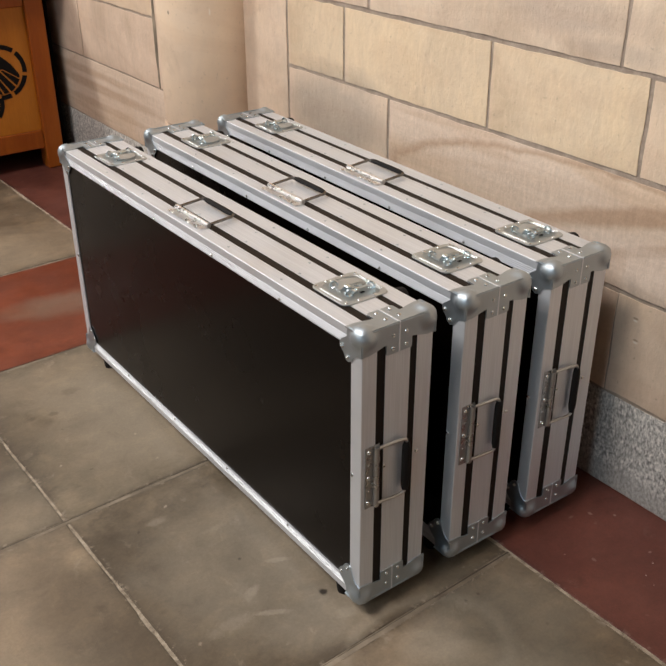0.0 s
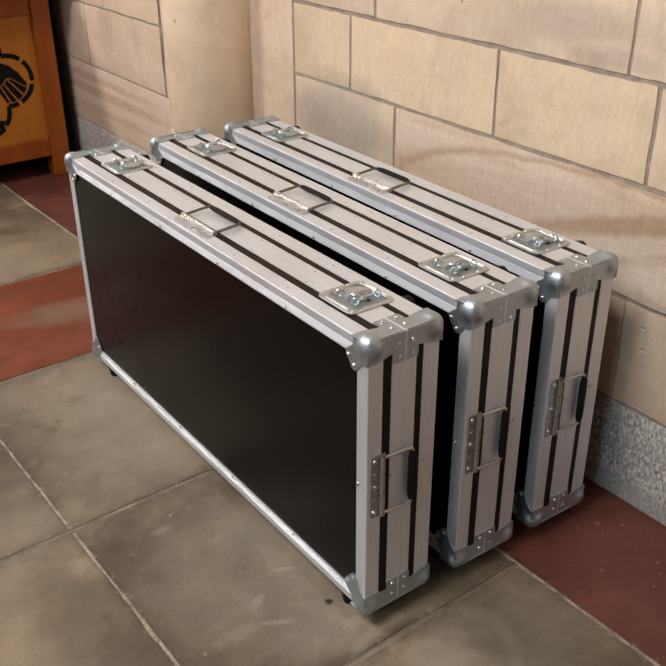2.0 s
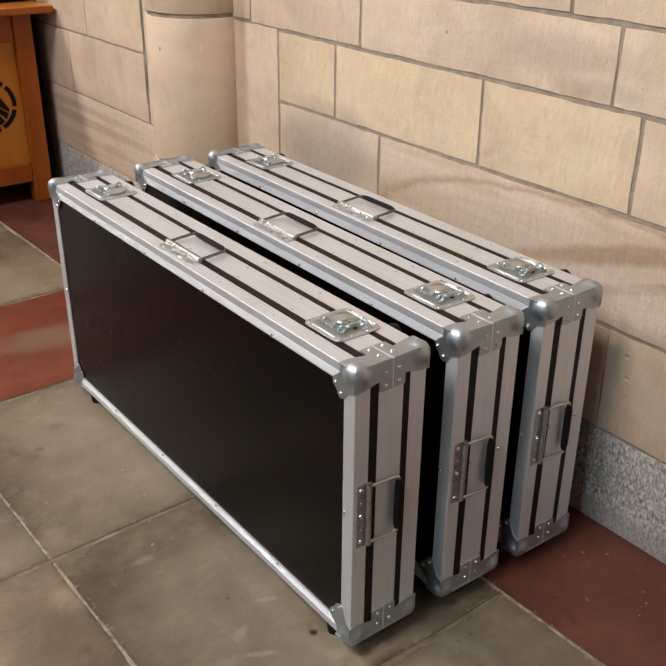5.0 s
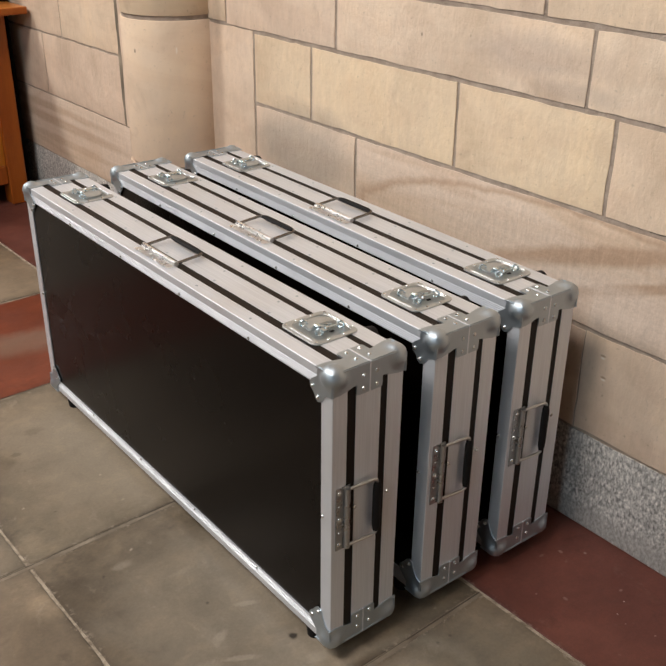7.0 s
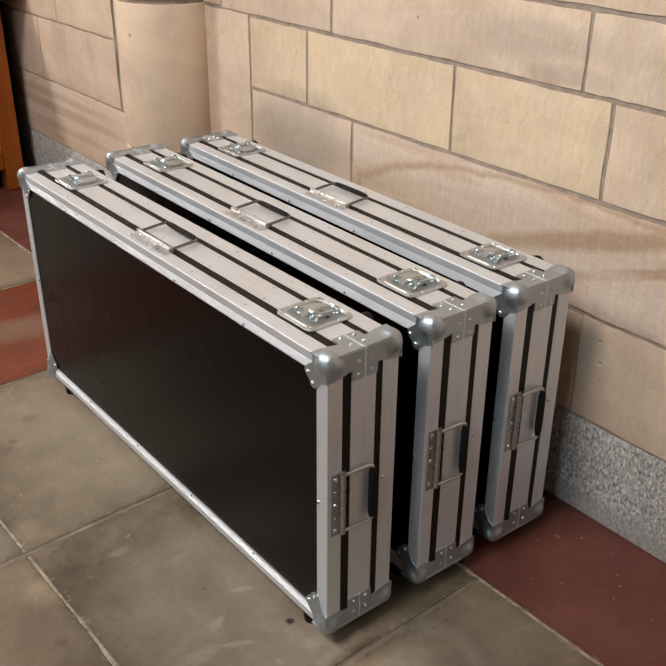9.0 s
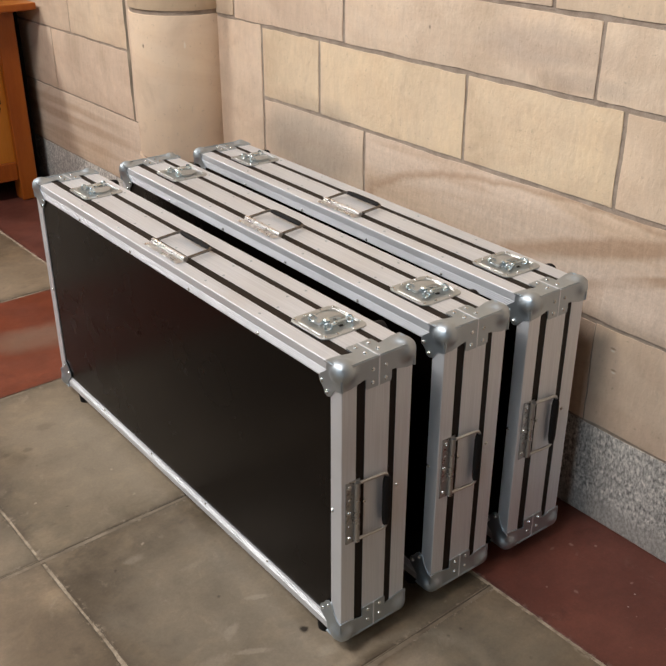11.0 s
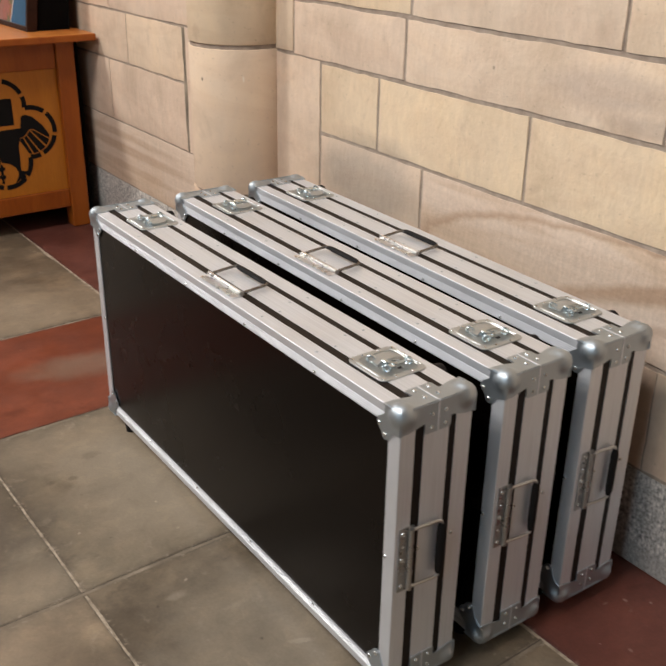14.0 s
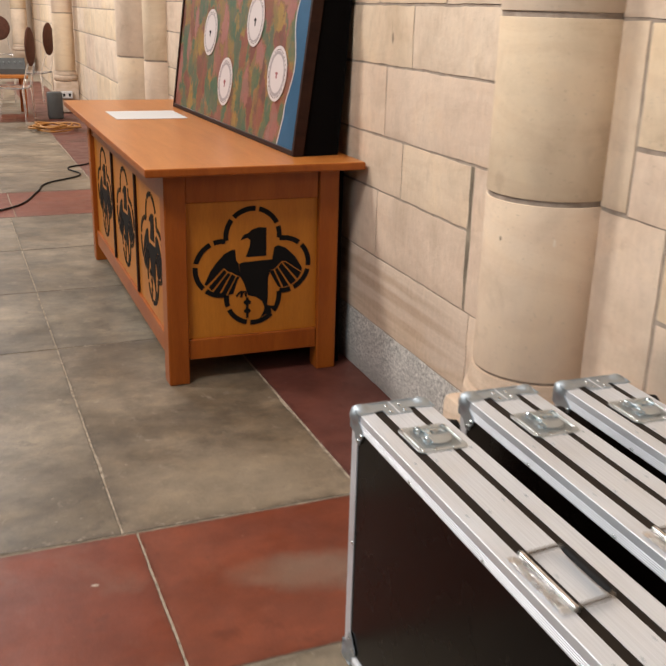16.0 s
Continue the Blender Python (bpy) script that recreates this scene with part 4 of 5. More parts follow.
def flight_case():
    case = thing("flight_case", "black flight case with aluminium edges standing on its side", "flight case", "row of flight cases")
    bm = bmesh.new()
    box(bm, (-D / 2, -L / 2 - 0.0016, -0.0016), (D / 2, L / 2 + 0.0016, H + 0.0016))
    body = part("body", bm, LAMINATE, case, "matt black laminate panels")
    body.data.materials.append(STRIP)
    for face in body.data.polygons:
        face.material_index = 0 if abs(face.normal.x) > 0.9 else 1
    for s in (-1, 1):
        for out in (-H / 2, H / 2):
            bm = bmesh.new()
            angle_bar(bm, "y", -L / 2 + 0.012, L / 2 - 0.012, s, out)
            for v in bm.verts:
                v.co.z += H / 2
            part("edge_profile", bm, ALU, case)
        for out in (-L / 2, L / 2):
            bm = bmesh.new()
            angle_bar(bm, "z", 0.012, H - 0.012, s, out)
            part("edge_profile", bm, ALU, case)
    # closing profile round the middle
    th = 0.0027
    for a, b in ((-0.0295, 0.0285),):
        for lo, hi in (((a, -L / 2 - 0.001, H - 0.001), (b, L / 2 + 0.001, H + th)), ((a, -L / 2 - 0.001, -th), (b, L / 2 + 0.001, 0.001)),
                       ((a, -L / 2 - th, -0.0012), (b, -L / 2 + 0.001, H + 0.0012)), ((a, L / 2 - 0.001, -0.0012), (b, L / 2 + th, H + 0.0012))):
            bm = bmesh.new()
            box(bm, lo, hi)
            part("closing_profile", bm, ALU, case)
    for sx in (-1, 1):
        for sy in (-1, 1):
            for sz in (-1, 1):
                corner(case, sx, sy, sz)
    for y, way in ((-0.5155, 1), (0.488, -1)):
        latch(case, y, way)
    # one handle on the top, one on each end
    handle(case, Matrix(((0, 1, 0, -0.063), (-1, 0, 0, -0.012), (0, 0, 1, H + 0.0026), (0, 0, 0, 1))), 0.152)
    handle(case, Matrix(((0, 1, 0, -0.065), (0, 0, -1, -L / 2 - 0.0026), (1, 0, 0, 0.311), (0, 0, 0, 1))), 0.142, False)
    handle(case, Matrix(((0, 1, 0, -0.065), (0, 0, 1, L / 2 + 0.0026), (-1, 0, 0, 0.311), (0, 0, 0, 1))), 0.142, False)
    # rivets along the edge profiles
    for s in (-1, 1):
        for y in (-0.415, -0.153, 0.115, 0.390):
            for z in (0.029, H - 0.029):
                rivet(case, (s * (D / 2 + 0.0020), y, z), (s, 0, 0), 0.0036)
        for y in (-L / 2 + 0.024, L / 2 - 0.024):
            rivet(case, (s * (D / 2 + 0.0026), y, 0.311), (s, 0, 0), 0.0042)
    for x in (-0.024, 0.020, -0.068, 0.066):
        for k in range(5):
            y = -0.40 + 0.2 * k + (0.03 if x > 0 else 0)
            if abs(y + 0.012) > 0.10 or -0.02 > x > -0.06:
                rivet(case, (x, y, H + 0.0026), (0, 0, 1), 0.0030, 0.5, DULL_RIVET)
    for s in (-1, 1):
        rivet(case, (0.054, s * (L / 2 + 0.0026), 0.324), (0, s, 0), 0.0042)
    # rubber feet under the case and on its back panel
    for x in (-0.056, 0.056):
        for y in (-L / 2 + 0.082, L / 2 - 0.082):
            bm = bmesh.new()
            rod(bm, (x, y, -FOOT), (x, y, 0.001), 0.017, 16, 0.021)
            part("rubber_foot", bm, RUBBER, case, "black rubber foot", True)
    for y in (-L / 2 + 0.11, L / 2 - 0.11):
        for z in (0.07, H - 0.02):
            bm = bmesh.new()
            rod(bm, (D / 2 + 0.001, y, z), (D / 2 + 0.026, y, z), 0.021, 20, 0.017)
            part("rubber_foot", bm, RUBBER, case, "black rubber foot", True)
    return case


CASE_Y = 1.783
first = flight_case()
first.matrix_world = pose(0.995, CASE_Y, FOOT)
copy_thing(first, pose(1.245, CASE_Y - 0.007, FOOT, 0, 0, -0.65))
copy_thing(first, pose(1.482, CASE_Y - 0.014, FOOT, 0, 0, -1.1))


# ---------------------------------------------------------------- oak chest with stencilled panels
CHEST_W, CHEST_L, CHEST_TOP = 0.72, 2.16, 0.90
chest = thing("oak_chest", "orange-stained oak chest with black stencilled panels, standing by the wall", "chest", at=pose(0.866, 4.275, 0, 0, 0, 0.7))


def stencil(name, parent, outline, lift, thick=0.0021):
    bm = bmesh.new()
    prism(bm, outline, lift, thick)
    part(name, bm, BLACK_WOOD, parent)


def dashes(parent, lift, offset=0.127, r=0.112, wide=0.0205):
    """The broken quatrefoil line: four lobes of four dashes each."""
    for lobe in range(4):
        base = radians(90 * lobe)
        ox, oy = offset * math.cos(base), offset * math.sin(base)
        for a, b in ((-97, -72), (-64, -14), (-6, 44), (52, 97)):
            pts = []
            steps = 7
            for k in range(steps + 1):
                t = base + radians(a + (b - a) * k / steps)
                pts.append((ox + (r + wide / 2) * math.cos(t), oy + (r + wide / 2) * math.sin(t)))
            for k in range(steps, -1, -1):
                t = base + radians(a + (b - a) * k / steps)
                pts.append((ox + (r - wide / 2) * math.cos(t), oy + (r - wide / 2) * math.sin(t)))
            stencil("stencil_dash", parent, pts, lift, 0.002)


def emblem(parent, lift):
    dashes(parent, lift)
    # hooked head, tapering body with a forked foot
    stencil("stencil_head", parent, [(0.057, 0.158), (0.027, 0.161), (0.000, 0.155), (-0.020, 0.139), (-0.037, 0.134), (-0.051, 0.112), (-0.039, 0.116), (-0.024, 0.121), (-0.010, 0.110), (-0.012, 0.088), (-0.024, 0.055), (-0.030, 0.041), (0.057, 0.042)], lift)
    stencil("stencil_body", parent, [(-0.057, 0.016), (-0.034, 0.021), (0.081, 0.024), (0.088, 0.015), (0.074, -0.022), (0.064, -0.058), (0.064, -0.112), (0.061, -0.169), (0.100, -0.178), (0.077, -0.187), (0.081, -0.204), (0.054, -0.209), (0.030, -0.223), (0.047, -0.195), (0.049, -0.178), (0.040, -0.151), (0.013, -0.130), (-0.020, -0.121), (-0.039, -0.066), (-0.054, -0.037)], lift)
    # wings: a shoulder and the blades below it, with narrow gaps between
    stencil("stencil_shoulder", parent, [(-0.054, -0.037), (-0.060, 0.017), (-0.071, 0.031), (-0.074, 0.075), (-0.091, 0.074), (-0.121, 0.058), (-0.155, 0.023), (-0.178, -0.009), (-0.120, 0.002), (-0.106, -0.012), (-0.090, -0.018), (-0.069, -0.031)], lift)
    stencil("stencil_blade", parent, [(-0.178, -0.009), (-0.202, -0.061), (-0.193, -0.066), (-0.123, 0.001)], lift)
    stencil("stencil_blade", parent, [(-0.119, -0.005), (-0.185, -0.073), (-0.172, -0.089), (-0.110, -0.017)], lift)
    stencil("stencil_blade", parent, [(-0.105, -0.020), (-0.164, -0.093), (-0.143, -0.103), (-0.094, -0.024)], lift)
    stencil("stencil_blade", parent, [(-0.088, -0.025), (-0.134, -0.106), (-0.114, -0.110), (-0.073, -0.037)], lift)
    stencil("stencil_blade", parent, [(-0.068, -0.039), (-0.107, -0.112), (-0.084, -0.109), (-0.067, -0.056), (-0.055, -0.038)], lift)
    stencil("stencil_shoulder", parent, [(0.082, 0.024), (0.091, 0.075), (0.108, 0.082), (0.141, 0.069), (0.182, 0.029), (0.212, -0.020), (0.210, -0.036), (0.141, 0.013), (0.123, 0.014), (0.103, -0.006), (0.089, -0.018), (0.075, -0.020)], lift)
    stencil("stencil_blade", parent, [(0.209, -0.041), (0.193, -0.067), (0.128, 0.008), (0.141, 0.007)], lift)
    stencil("stencil_blade", parent, [(0.187, -0.074), (0.163, -0.090), (0.109, -0.010), (0.123, 0.006)], lift)
    stencil("stencil_blade", parent, [(0.155, -0.093), (0.131, -0.097), (0.094, -0.021), (0.105, -0.012)], lift)
    stencil("stencil_blade", parent, [(0.123, -0.099), (0.108, -0.094), (0.074, -0.033), (0.075, -0.022), (0.089, -0.023)], lift)
    # claws, a small staff and a dash below
    stencil("stencil_claw", parent, [(-0.024, -0.103), (-0.054, -0.099), (-0.073, -0.117), (-0.070, -0.125), (-0.054, -0.110), (-0.039, -0.109)], lift)
    stencil("stencil_claw", parent, [(-0.039, -0.105), (-0.053, -0.113), (-0.054, -0.126), (-0.047, -0.128), (-0.043, -0.116)], lift)
    stencil("stencil_claw", parent, [(-0.026, -0.105), (-0.036, -0.114), (-0.032, -0.127), (-0.026, -0.126)], lift)
    stencil("stencil_claw", parent, [(-0.010, -0.230), (0.022, -0.229), (0.020, -0.246), (-0.008, -0.247)], lift)
    stencil("stencil_staff", parent, [(-0.030, -0.218), (-0.020, -0.218), (-0.019, -0.130), (-0.029, -0.130)], lift)
    for q, wide in ((-0.150, 0.016), (-0.187, 0.015)):
        stencil("stencil_knob", parent, [(-0.0245 + wide * math.cos(radians(a)), q + 0.010 * math.sin(radians(a))) for a in range(0, 360, 30)], lift, 0.0025)


def chest_panel(lo, hi, lift):
    bm = bmesh.new()
    box(bm, lo, hi)
    p = part("panel", bm, OAK_PANEL, chest, "flat honey-coloured oak panel")
    emblem(p, lift)


Wc, Lc = CHEST_W, CHEST_L
leg = 0.085
for x in (0, Wc - leg):
    for y in (0, Lc - leg):
        bm = bmesh.new()
        box(bm, (x, y, 0), (x + leg, y + leg, CHEST_TOP - 0.03), 0.004)
        part("leg", bm, OAK, chest)
bm = bmesh.new()
box(bm, (-0.086, -0.10, CHEST_TOP - 0.032), (Wc + 0.07, Lc + 0.36, CHEST_TOP), 0.006, 2)
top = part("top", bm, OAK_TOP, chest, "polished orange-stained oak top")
# rim and underside get darker OAK: their shade is put into the colour
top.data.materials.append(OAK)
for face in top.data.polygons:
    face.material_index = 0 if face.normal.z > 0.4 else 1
for y0, y1 in ((0.012, 0.045), (Lc - 0.045, Lc - 0.012)):
    for z0, z1, name in ((0.10, 0.185, "bottom_rail"), (0.745, CHEST_TOP - 0.034, "top_rail")):
        bm = bmesh.new()
        box(bm, (leg + 0.001, y0, z0), (Wc - leg - 0.001, y1, z1), 0.003)
        part(name, bm, OAK, chest)
for x0, x1 in ((0.012, 0.045), (Wc - 0.045, Wc - 0.012)):
    for z0, z1, name in ((0.10, 0.185, "bottom_rail"), (0.745, CHEST_TOP - 0.034, "top_rail")):
        bm = bmesh.new()
        box(bm, (x0, leg + 0.001, z0), (x1, Lc - leg - 0.001, z1), 0.003)
        part(name, bm, OAK, chest)
chest_panel((leg, 0.026, 0.186), (Wc - leg, 0.038, 0.744), lambda u, v, t: Vector((Wc / 2 + u, 0.026 - t, 0.472 + v)))
bm = bmesh.new()
box(bm, (leg, Lc - 0.038, 0.186), (Wc - leg, Lc - 0.026, 0.744))
part("panel", bm, OAK_PANEL, chest)
bm = bmesh.new()
box(bm, (Wc - 0.038, leg, 0.186), (Wc - 0.026, Lc - leg, 0.744))
part("panel", bm, OAK_PANEL, chest)
bm = bmesh.new()
box(bm, (0.04, 0.04, 0.16), (Wc - 0.04, Lc - 0.04, 0.175))
part("bottom_board", bm, OAK, chest)
span = (Lc - 2 * leg) / 3
for k in range(3):
    y0 = leg + k * span + (0.012 if k else 0)
    y1 = leg + (k + 1) * span - (0.012 if k < 2 else 0)
    mid = (y0 + y1) / 2
    chest_panel((0.026, y0, 0.186), (0.038, y1, 0.744), lambda u, v, t, mid=mid: Vector((0.026 - t, mid - u, 0.472 + v)))
    if k:
        bm = bmesh.new()
        box(bm, (0.014, y0 - 0.023, 0.186), (0.040, y0 - 0.001, 0.744), 0.002)
        part("muntin", bm, DARK_FRAME, chest, "dark upright between the panels")

bm = bmesh.new()
box(bm, (0.01, 0.02, 0), (0.385, 0.40, 0.0015))
paper = solo("paper_sheet", bm, PAPER, "white sheet of paper lying on the oak chest", "paper")
paper.matrix_world = pose(0.905, 5.72, CHEST_TOP + 0.0005, 0, 0, 1.0)


# ---------------------------------------------------------------- painting leaning on the wall
PW, PH, LEAN = 2.0, 1.15, 7.4
painting = thing("painting", "large painted picture with white discs, dark frame, leaning on the wall", "painting", at=pose(1.415, 4.36, CHEST_TOP, 0, LEAN, 2.2))
bm = bmesh.new()
box(bm, (0.002, 0.022, 0.022), (0.03, PW - 0.022, PH - 0.022))
canvas = part("canvas", bm, MAP, painting, "canvas painted in green, ochre and rust patches")
shore = lambda z: 0.135 + 0.028 * math.sin(17 * z - 1.2) - 0.02 * z + 0.9 * max(0.0, 0.14 - z) ** 1.1
bm = bmesh.new()
steps = 40
zs = [0.022 + (PH - 0.044) * k / steps for k in range(steps + 1)]
prism(bm, [(0.022, zs[0])] + [(max(0.024, shore(z)) + 0.02, z) for z in zs] + [(0.022, zs[-1])], lambda u, v, t: Vector((0.0025 - t, u, v)), 0.0015)
part("blue_border", bm, BLUE_PAINT, canvas, "band of blue paint")
bm = bmesh.new()
line = [(shore(z) + 0.018, z) for z in zs] + [(shore(z) + 0.026, z) for z in reversed(zs)]
prism(bm, line, lambda u, v, t: Vector((0.002 - t, u, v)), 0.0018)
part("shore_line", bm, DISC_WHITE, canvas, "thin white painted line")


def disc(y, z, r, seed):
    rnd = random.Random(seed)
    circle = lambda q: [(q * math.cos(radians(a)), q * math.sin(radians(a))) for a in range(0, 360, 10)]
    bm = bmesh.new()
    prism(bm, circle(r), lambda u, v, t: Vector((0.0005 - t, y + u, z + v)), 0.003)
    d = part("disc", bm, DISC_WHITE, canvas, "white painted disc")
    bm = bmesh.new()
    ring_out, ring_in = circle(r * 0.82), circle(r * (0.70 if seed % 2 else 0.76))
    n = len(ring_out)
    for k in range(n):
        j = (k + 1) % n
        prism(bm, [ring_out[k], ring_out[j], ring_in[j], ring_in[k]], lambda u, v, t: Vector((-0.0024 - t, y + u, z + v)), 0.0006)
    part("disc_ring", bm, DISC_GREY, d, "soft grey ring painted on the disc")
    # dotted dark rim, drawn by a shaky brush
    bm = bmesh.new()
    dots = 30
    for k in range(dots):
        a = math.tau * (k + rnd.uniform(-0.15, 0.15)) / dots
        c, w = Vector((math.cos(a), math.sin(a))), rnd.uniform(0.045, 0.075)
        side = Vector((-c.y, c.x)) * w
        corners = [c * 0.885 - side, c * 0.885 + side, c * 0.85 + side * 0.8, c * 0.85 - side * 0.8]
        prism(bm, [tuple(q * r) for q in corners], lambda u, v, t: Vector((-0.0024 - t, y + u, z + v)), 0.0006)
    part("disc_rim", bm, DISC_BROWN, d, "dotted dark rim")
    bm = bmesh.new()
    h = r * rnd.uniform(0.16, 0.24)
    prism(bm, [(-r * 0.05, -h), (r * 0.05, -h), (r * 0.07, -h * 0.2), (r * 0.18, h * 0.05), (r * 0.06, h * 0.4), (-r * 0.10, h * 0.3), (-r * 0.16, h * 0.02), (-r * 0.06, -h * 0.2)], lambda u, v, t: Vector((-0.0030 - t, y + u, z + v)), 0.0006)
    part("disc_mark", bm, DISC_RED if seed % 2 else BLACK_WOOD, d, "small dark mark")


for k, (y, z, r) in enumerate(((0.315, 0.305, 0.115), (0.675, 0.515, 0.115), (1.04, 0.217, 0.115), (1.38, 0.441, 0.115), (0.38, 0.90, 0.10), (1.0, 0.88, 0.10), (1.6, 0.85, 0.10))):
    disc(y, z, r, k + 1)
for name, lo, hi in (("frame_side", (-0.006, 0, 0), (0.040, 0.022, PH)), ("frame_side", (-0.006, PW - 0.022, 0), (0.040, PW, PH)),
                     ("frame_bottom", (-0.006, 0.022, 0), (0.040, PW - 0.022, 0.022)), ("frame_top", (-0.006, 0.022, PH - 0.022), (0.040, PW - 0.022, PH))):
    bm = bmesh.new()
    box(bm, lo, hi, 0.002)
    part(name, bm, DARK_FRAME, painting)
# added wedge: the shade in the gap behind the picture, built as black
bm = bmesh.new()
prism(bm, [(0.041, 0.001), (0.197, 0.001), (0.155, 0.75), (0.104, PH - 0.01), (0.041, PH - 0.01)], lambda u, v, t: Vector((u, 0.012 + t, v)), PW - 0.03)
part("gap_shade", bm, BACK_BLACK, painting, "black wedge standing in for the shade between picture and wall")


bm = bmesh.new()
box(bm, (1.604, 4.345, 0.0), (1.626, 6.42, 0.862), 0.003)
solo("black_board", bm, BACK_BLACK, "black board standing between the oak chest and the wall", "board")


# ---------------------------------------------------------------- the far end of the aisle
column("column", 1.62, 8.95, 0.22, [1.05, 1.9, 2.8, 3.8, 5.0], 7.0, 0.56, "round engaged sandstone column far down the aisle")
column("column", 1.66, 8.35, 0.14, [1.05, 1.9, 2.8, 3.8, 5.0], 7.0, 0.56, "slim engaged sandstone shaft far down the aisle")
column("column", 1.36, 22.3, 0.16, [1.3, 2.3, 3.4, 4.6], 7.0, 0.6, "round sandstone column at the end of the aisle")
column("column", 1.51, 14.6, 0.14, [1.32, 2.2, 3.2, 4.4], 7.0, 0.56, "round sandstone column with a moulded base far down the aisle")


def cable(name, points, r, mat, label, category):
    cu = bpy.data.curves.new(name, "CURVE")
    cu.dimensions, cu.bevel_depth, cu.bevel_resolution = "3D", r, 2
    sp = cu.splines.new("BEZIER")
    sp.bezier_points.add(len(points) - 1)
    for bp, p in zip(sp.bezier_points, points):
        bp.co, bp.handle_left_type, bp.handle_right_type = p, "AUTO", "AUTO"
    cu.materials.append(mat)
    return tagged(new(name, cu), label, category)


ORANGE = material("orange_sheath", (0.36, 0.155, 0.035), 0.5)[0]
cable("floor_cable", [(1.35, 10.6, 0.008), (1.22, 9.95, 0.008), (1.02, 9.75, 0.008), (1.08, 9.35, 0.008), (0.75, 8.95, 0.008), (0.66, 8.6, 0.008), (0.42, 8.0, 0.008), (0.0, 7.75, 0.008), (-0.6, 7.5, 0.008)], 0.007, RUBBER, "black cable snaking over the stone floor", "cable")
coil = [(1.15 + (0.25 + 0.06 * math.sin(1.7 * a)) * math.cos(a), 12.5 + (0.24 + 0.04 * math.cos(3 * a)) * math.sin(a), 0.013 + 0.0020 * a + 0.012 * (1 + math.sin(2.3 * a))) for a in [0.55 * k for k in range(56)]]
cable("cable_coil", coil, 0.011, ORANGE, "coiled orange extension cable on the floor", "cable")

GREY_BOX = wood_material("grey_plastic", (0.07, 0.07, 0.068), (0.09, 0.09, 0.086), 0.6, (1, 1, 1), 8)
bm = bmesh.new()
box(bm, (1.18, 13.72, 0.0), (1.37, 13.92, 0.34), 0.02, 2)
solo("equipment_box", bm, GREY_BOX, "small dark grey equipment box on the floor by a column", "box", smooth=True)
socket = thing("socket_strip", "white socket strip fixed low on a stone plinth", "socket", at=pose(1.49, 14.40, 0.20))
bm = bmesh.new()
box(bm, (-0.08, -0.03, 0), (0.08, 0.03, 0.10), 0.01)
part("housing", bm, PAPER, socket)
for x in (-0.04, 0.035):
    bm = bmesh.new()
    box(bm, (x - 0.014, -0.034, 0.03), (x + 0.014, -0.029, 0.07))
    part("outlet", bm, RUBBER, socket, "dark outlet")

CLEAR, _, _b = material("clear_acrylic", (0.95, 0.93, 0.92), 0.08)
_b.inputs["Transmission Weight"].default_value = 0.9
_b.inputs["IOR"].default_value = 1.3
CUSHION = wood_material("brown_fabric", (0.07, 0.026, 0.016), (0.11, 0.042, 0.026), 0.9, (1, 1, 1), 20)


def ghost_chair(at):
    chair = thing("chair", "clear acrylic chair with a round brown back pad", "chair", "clear chairs", at=at)
    bm = bmesh.new()
    box(bm, (-0.22, -0.22, 0.43), (0.22, 0.22, 0.455), 0.01)
    part("seat", bm, CLEAR, chair)
    for x in (-0.2, 0.2):
        for y in (-0.2, 0.2):
            bm = bmesh.new()
            rod(bm, (x * 1.08, y * 1.1, 0), (x, y, 0.43), 0.012, 10, 0.018)
            part("leg", bm, CLEAR, chair, "", True)
    for x in (-0.19, 0.19):
        bm = bmesh.new()
        rod(bm, (x, 0.2, 0.45), (x * 0.75, 0.27, 0.74), 0.013, 10)
        part("back_support", bm, CLEAR, chair, "", True)
    bm = bmesh.new()
    ball(bm, (0, 0, 0), 1.0, 24, 14, (0.21, 0.035, 0.235))
    for v in bm.verts:
        v.co += Vector((0, 0.27, 0.93))
    part("back_pad", bm, CUSHION, chair, "oval brown upholstered back pad", True)
    return chair


chair = ghost_chair(pose(0.72, 13.35, 0, 0, 0, 252))
copy_thing(chair, pose(1.17, 16.0, 0.0, 0, 0, 244))
copy_thing(chair, pose(0.40, 15.9, 0, 0, 0, 60))
bm = bmesh.new()
table = thing("table", "low wooden table among the chairs", "table", at=pose(0.37, 14.35, 0))
box(bm, (-0.6, -0.4, 0.50), (0.6, 0.4, 0.54), 0.006)
part("tabletop", bm, OAK_TOP, table)
for x in (-0.54, 0.54):
    for y in (-0.34, 0.34):
        bm = bmesh.new()
        box(bm, (x - 0.025, y - 0.025, 0), (x + 0.025, y + 0.025, 0.499), 0.004)
        part("leg", bm, OAK, table)

copy_thing(chair, pose(0.92, 21.2, 0))
desk = thing("mixing_desk", "dark grey sound equipment with a sloping front on the wooden table", "equipment", at=pose(0.76, 14.30, 0.541))
bm = bmesh.new()
prism(bm, [(-0.16, 0.0), (0.16, 0.0), (0.16, 0.19), (0.02, 0.20), (-0.16, 0.07)], lambda u, v, t: Vector((t - 0.20, u, v)), 0.40)
part("housing", bm, GREY_BOX, desk)
for k in range(5):
    bm = bmesh.new()
    rod(bm, (-0.14 + 0.07 * k, -0.06, 0.13), (-0.14 + 0.07 * k, -0.072, 0.152), 0.012, 10)
    part("knob", bm, ZINC, desk, "pale round knob", True)


# ---------------------------------------------------------------- stone blocks of the wall, last: floor slabs
rng = random.Random(7)


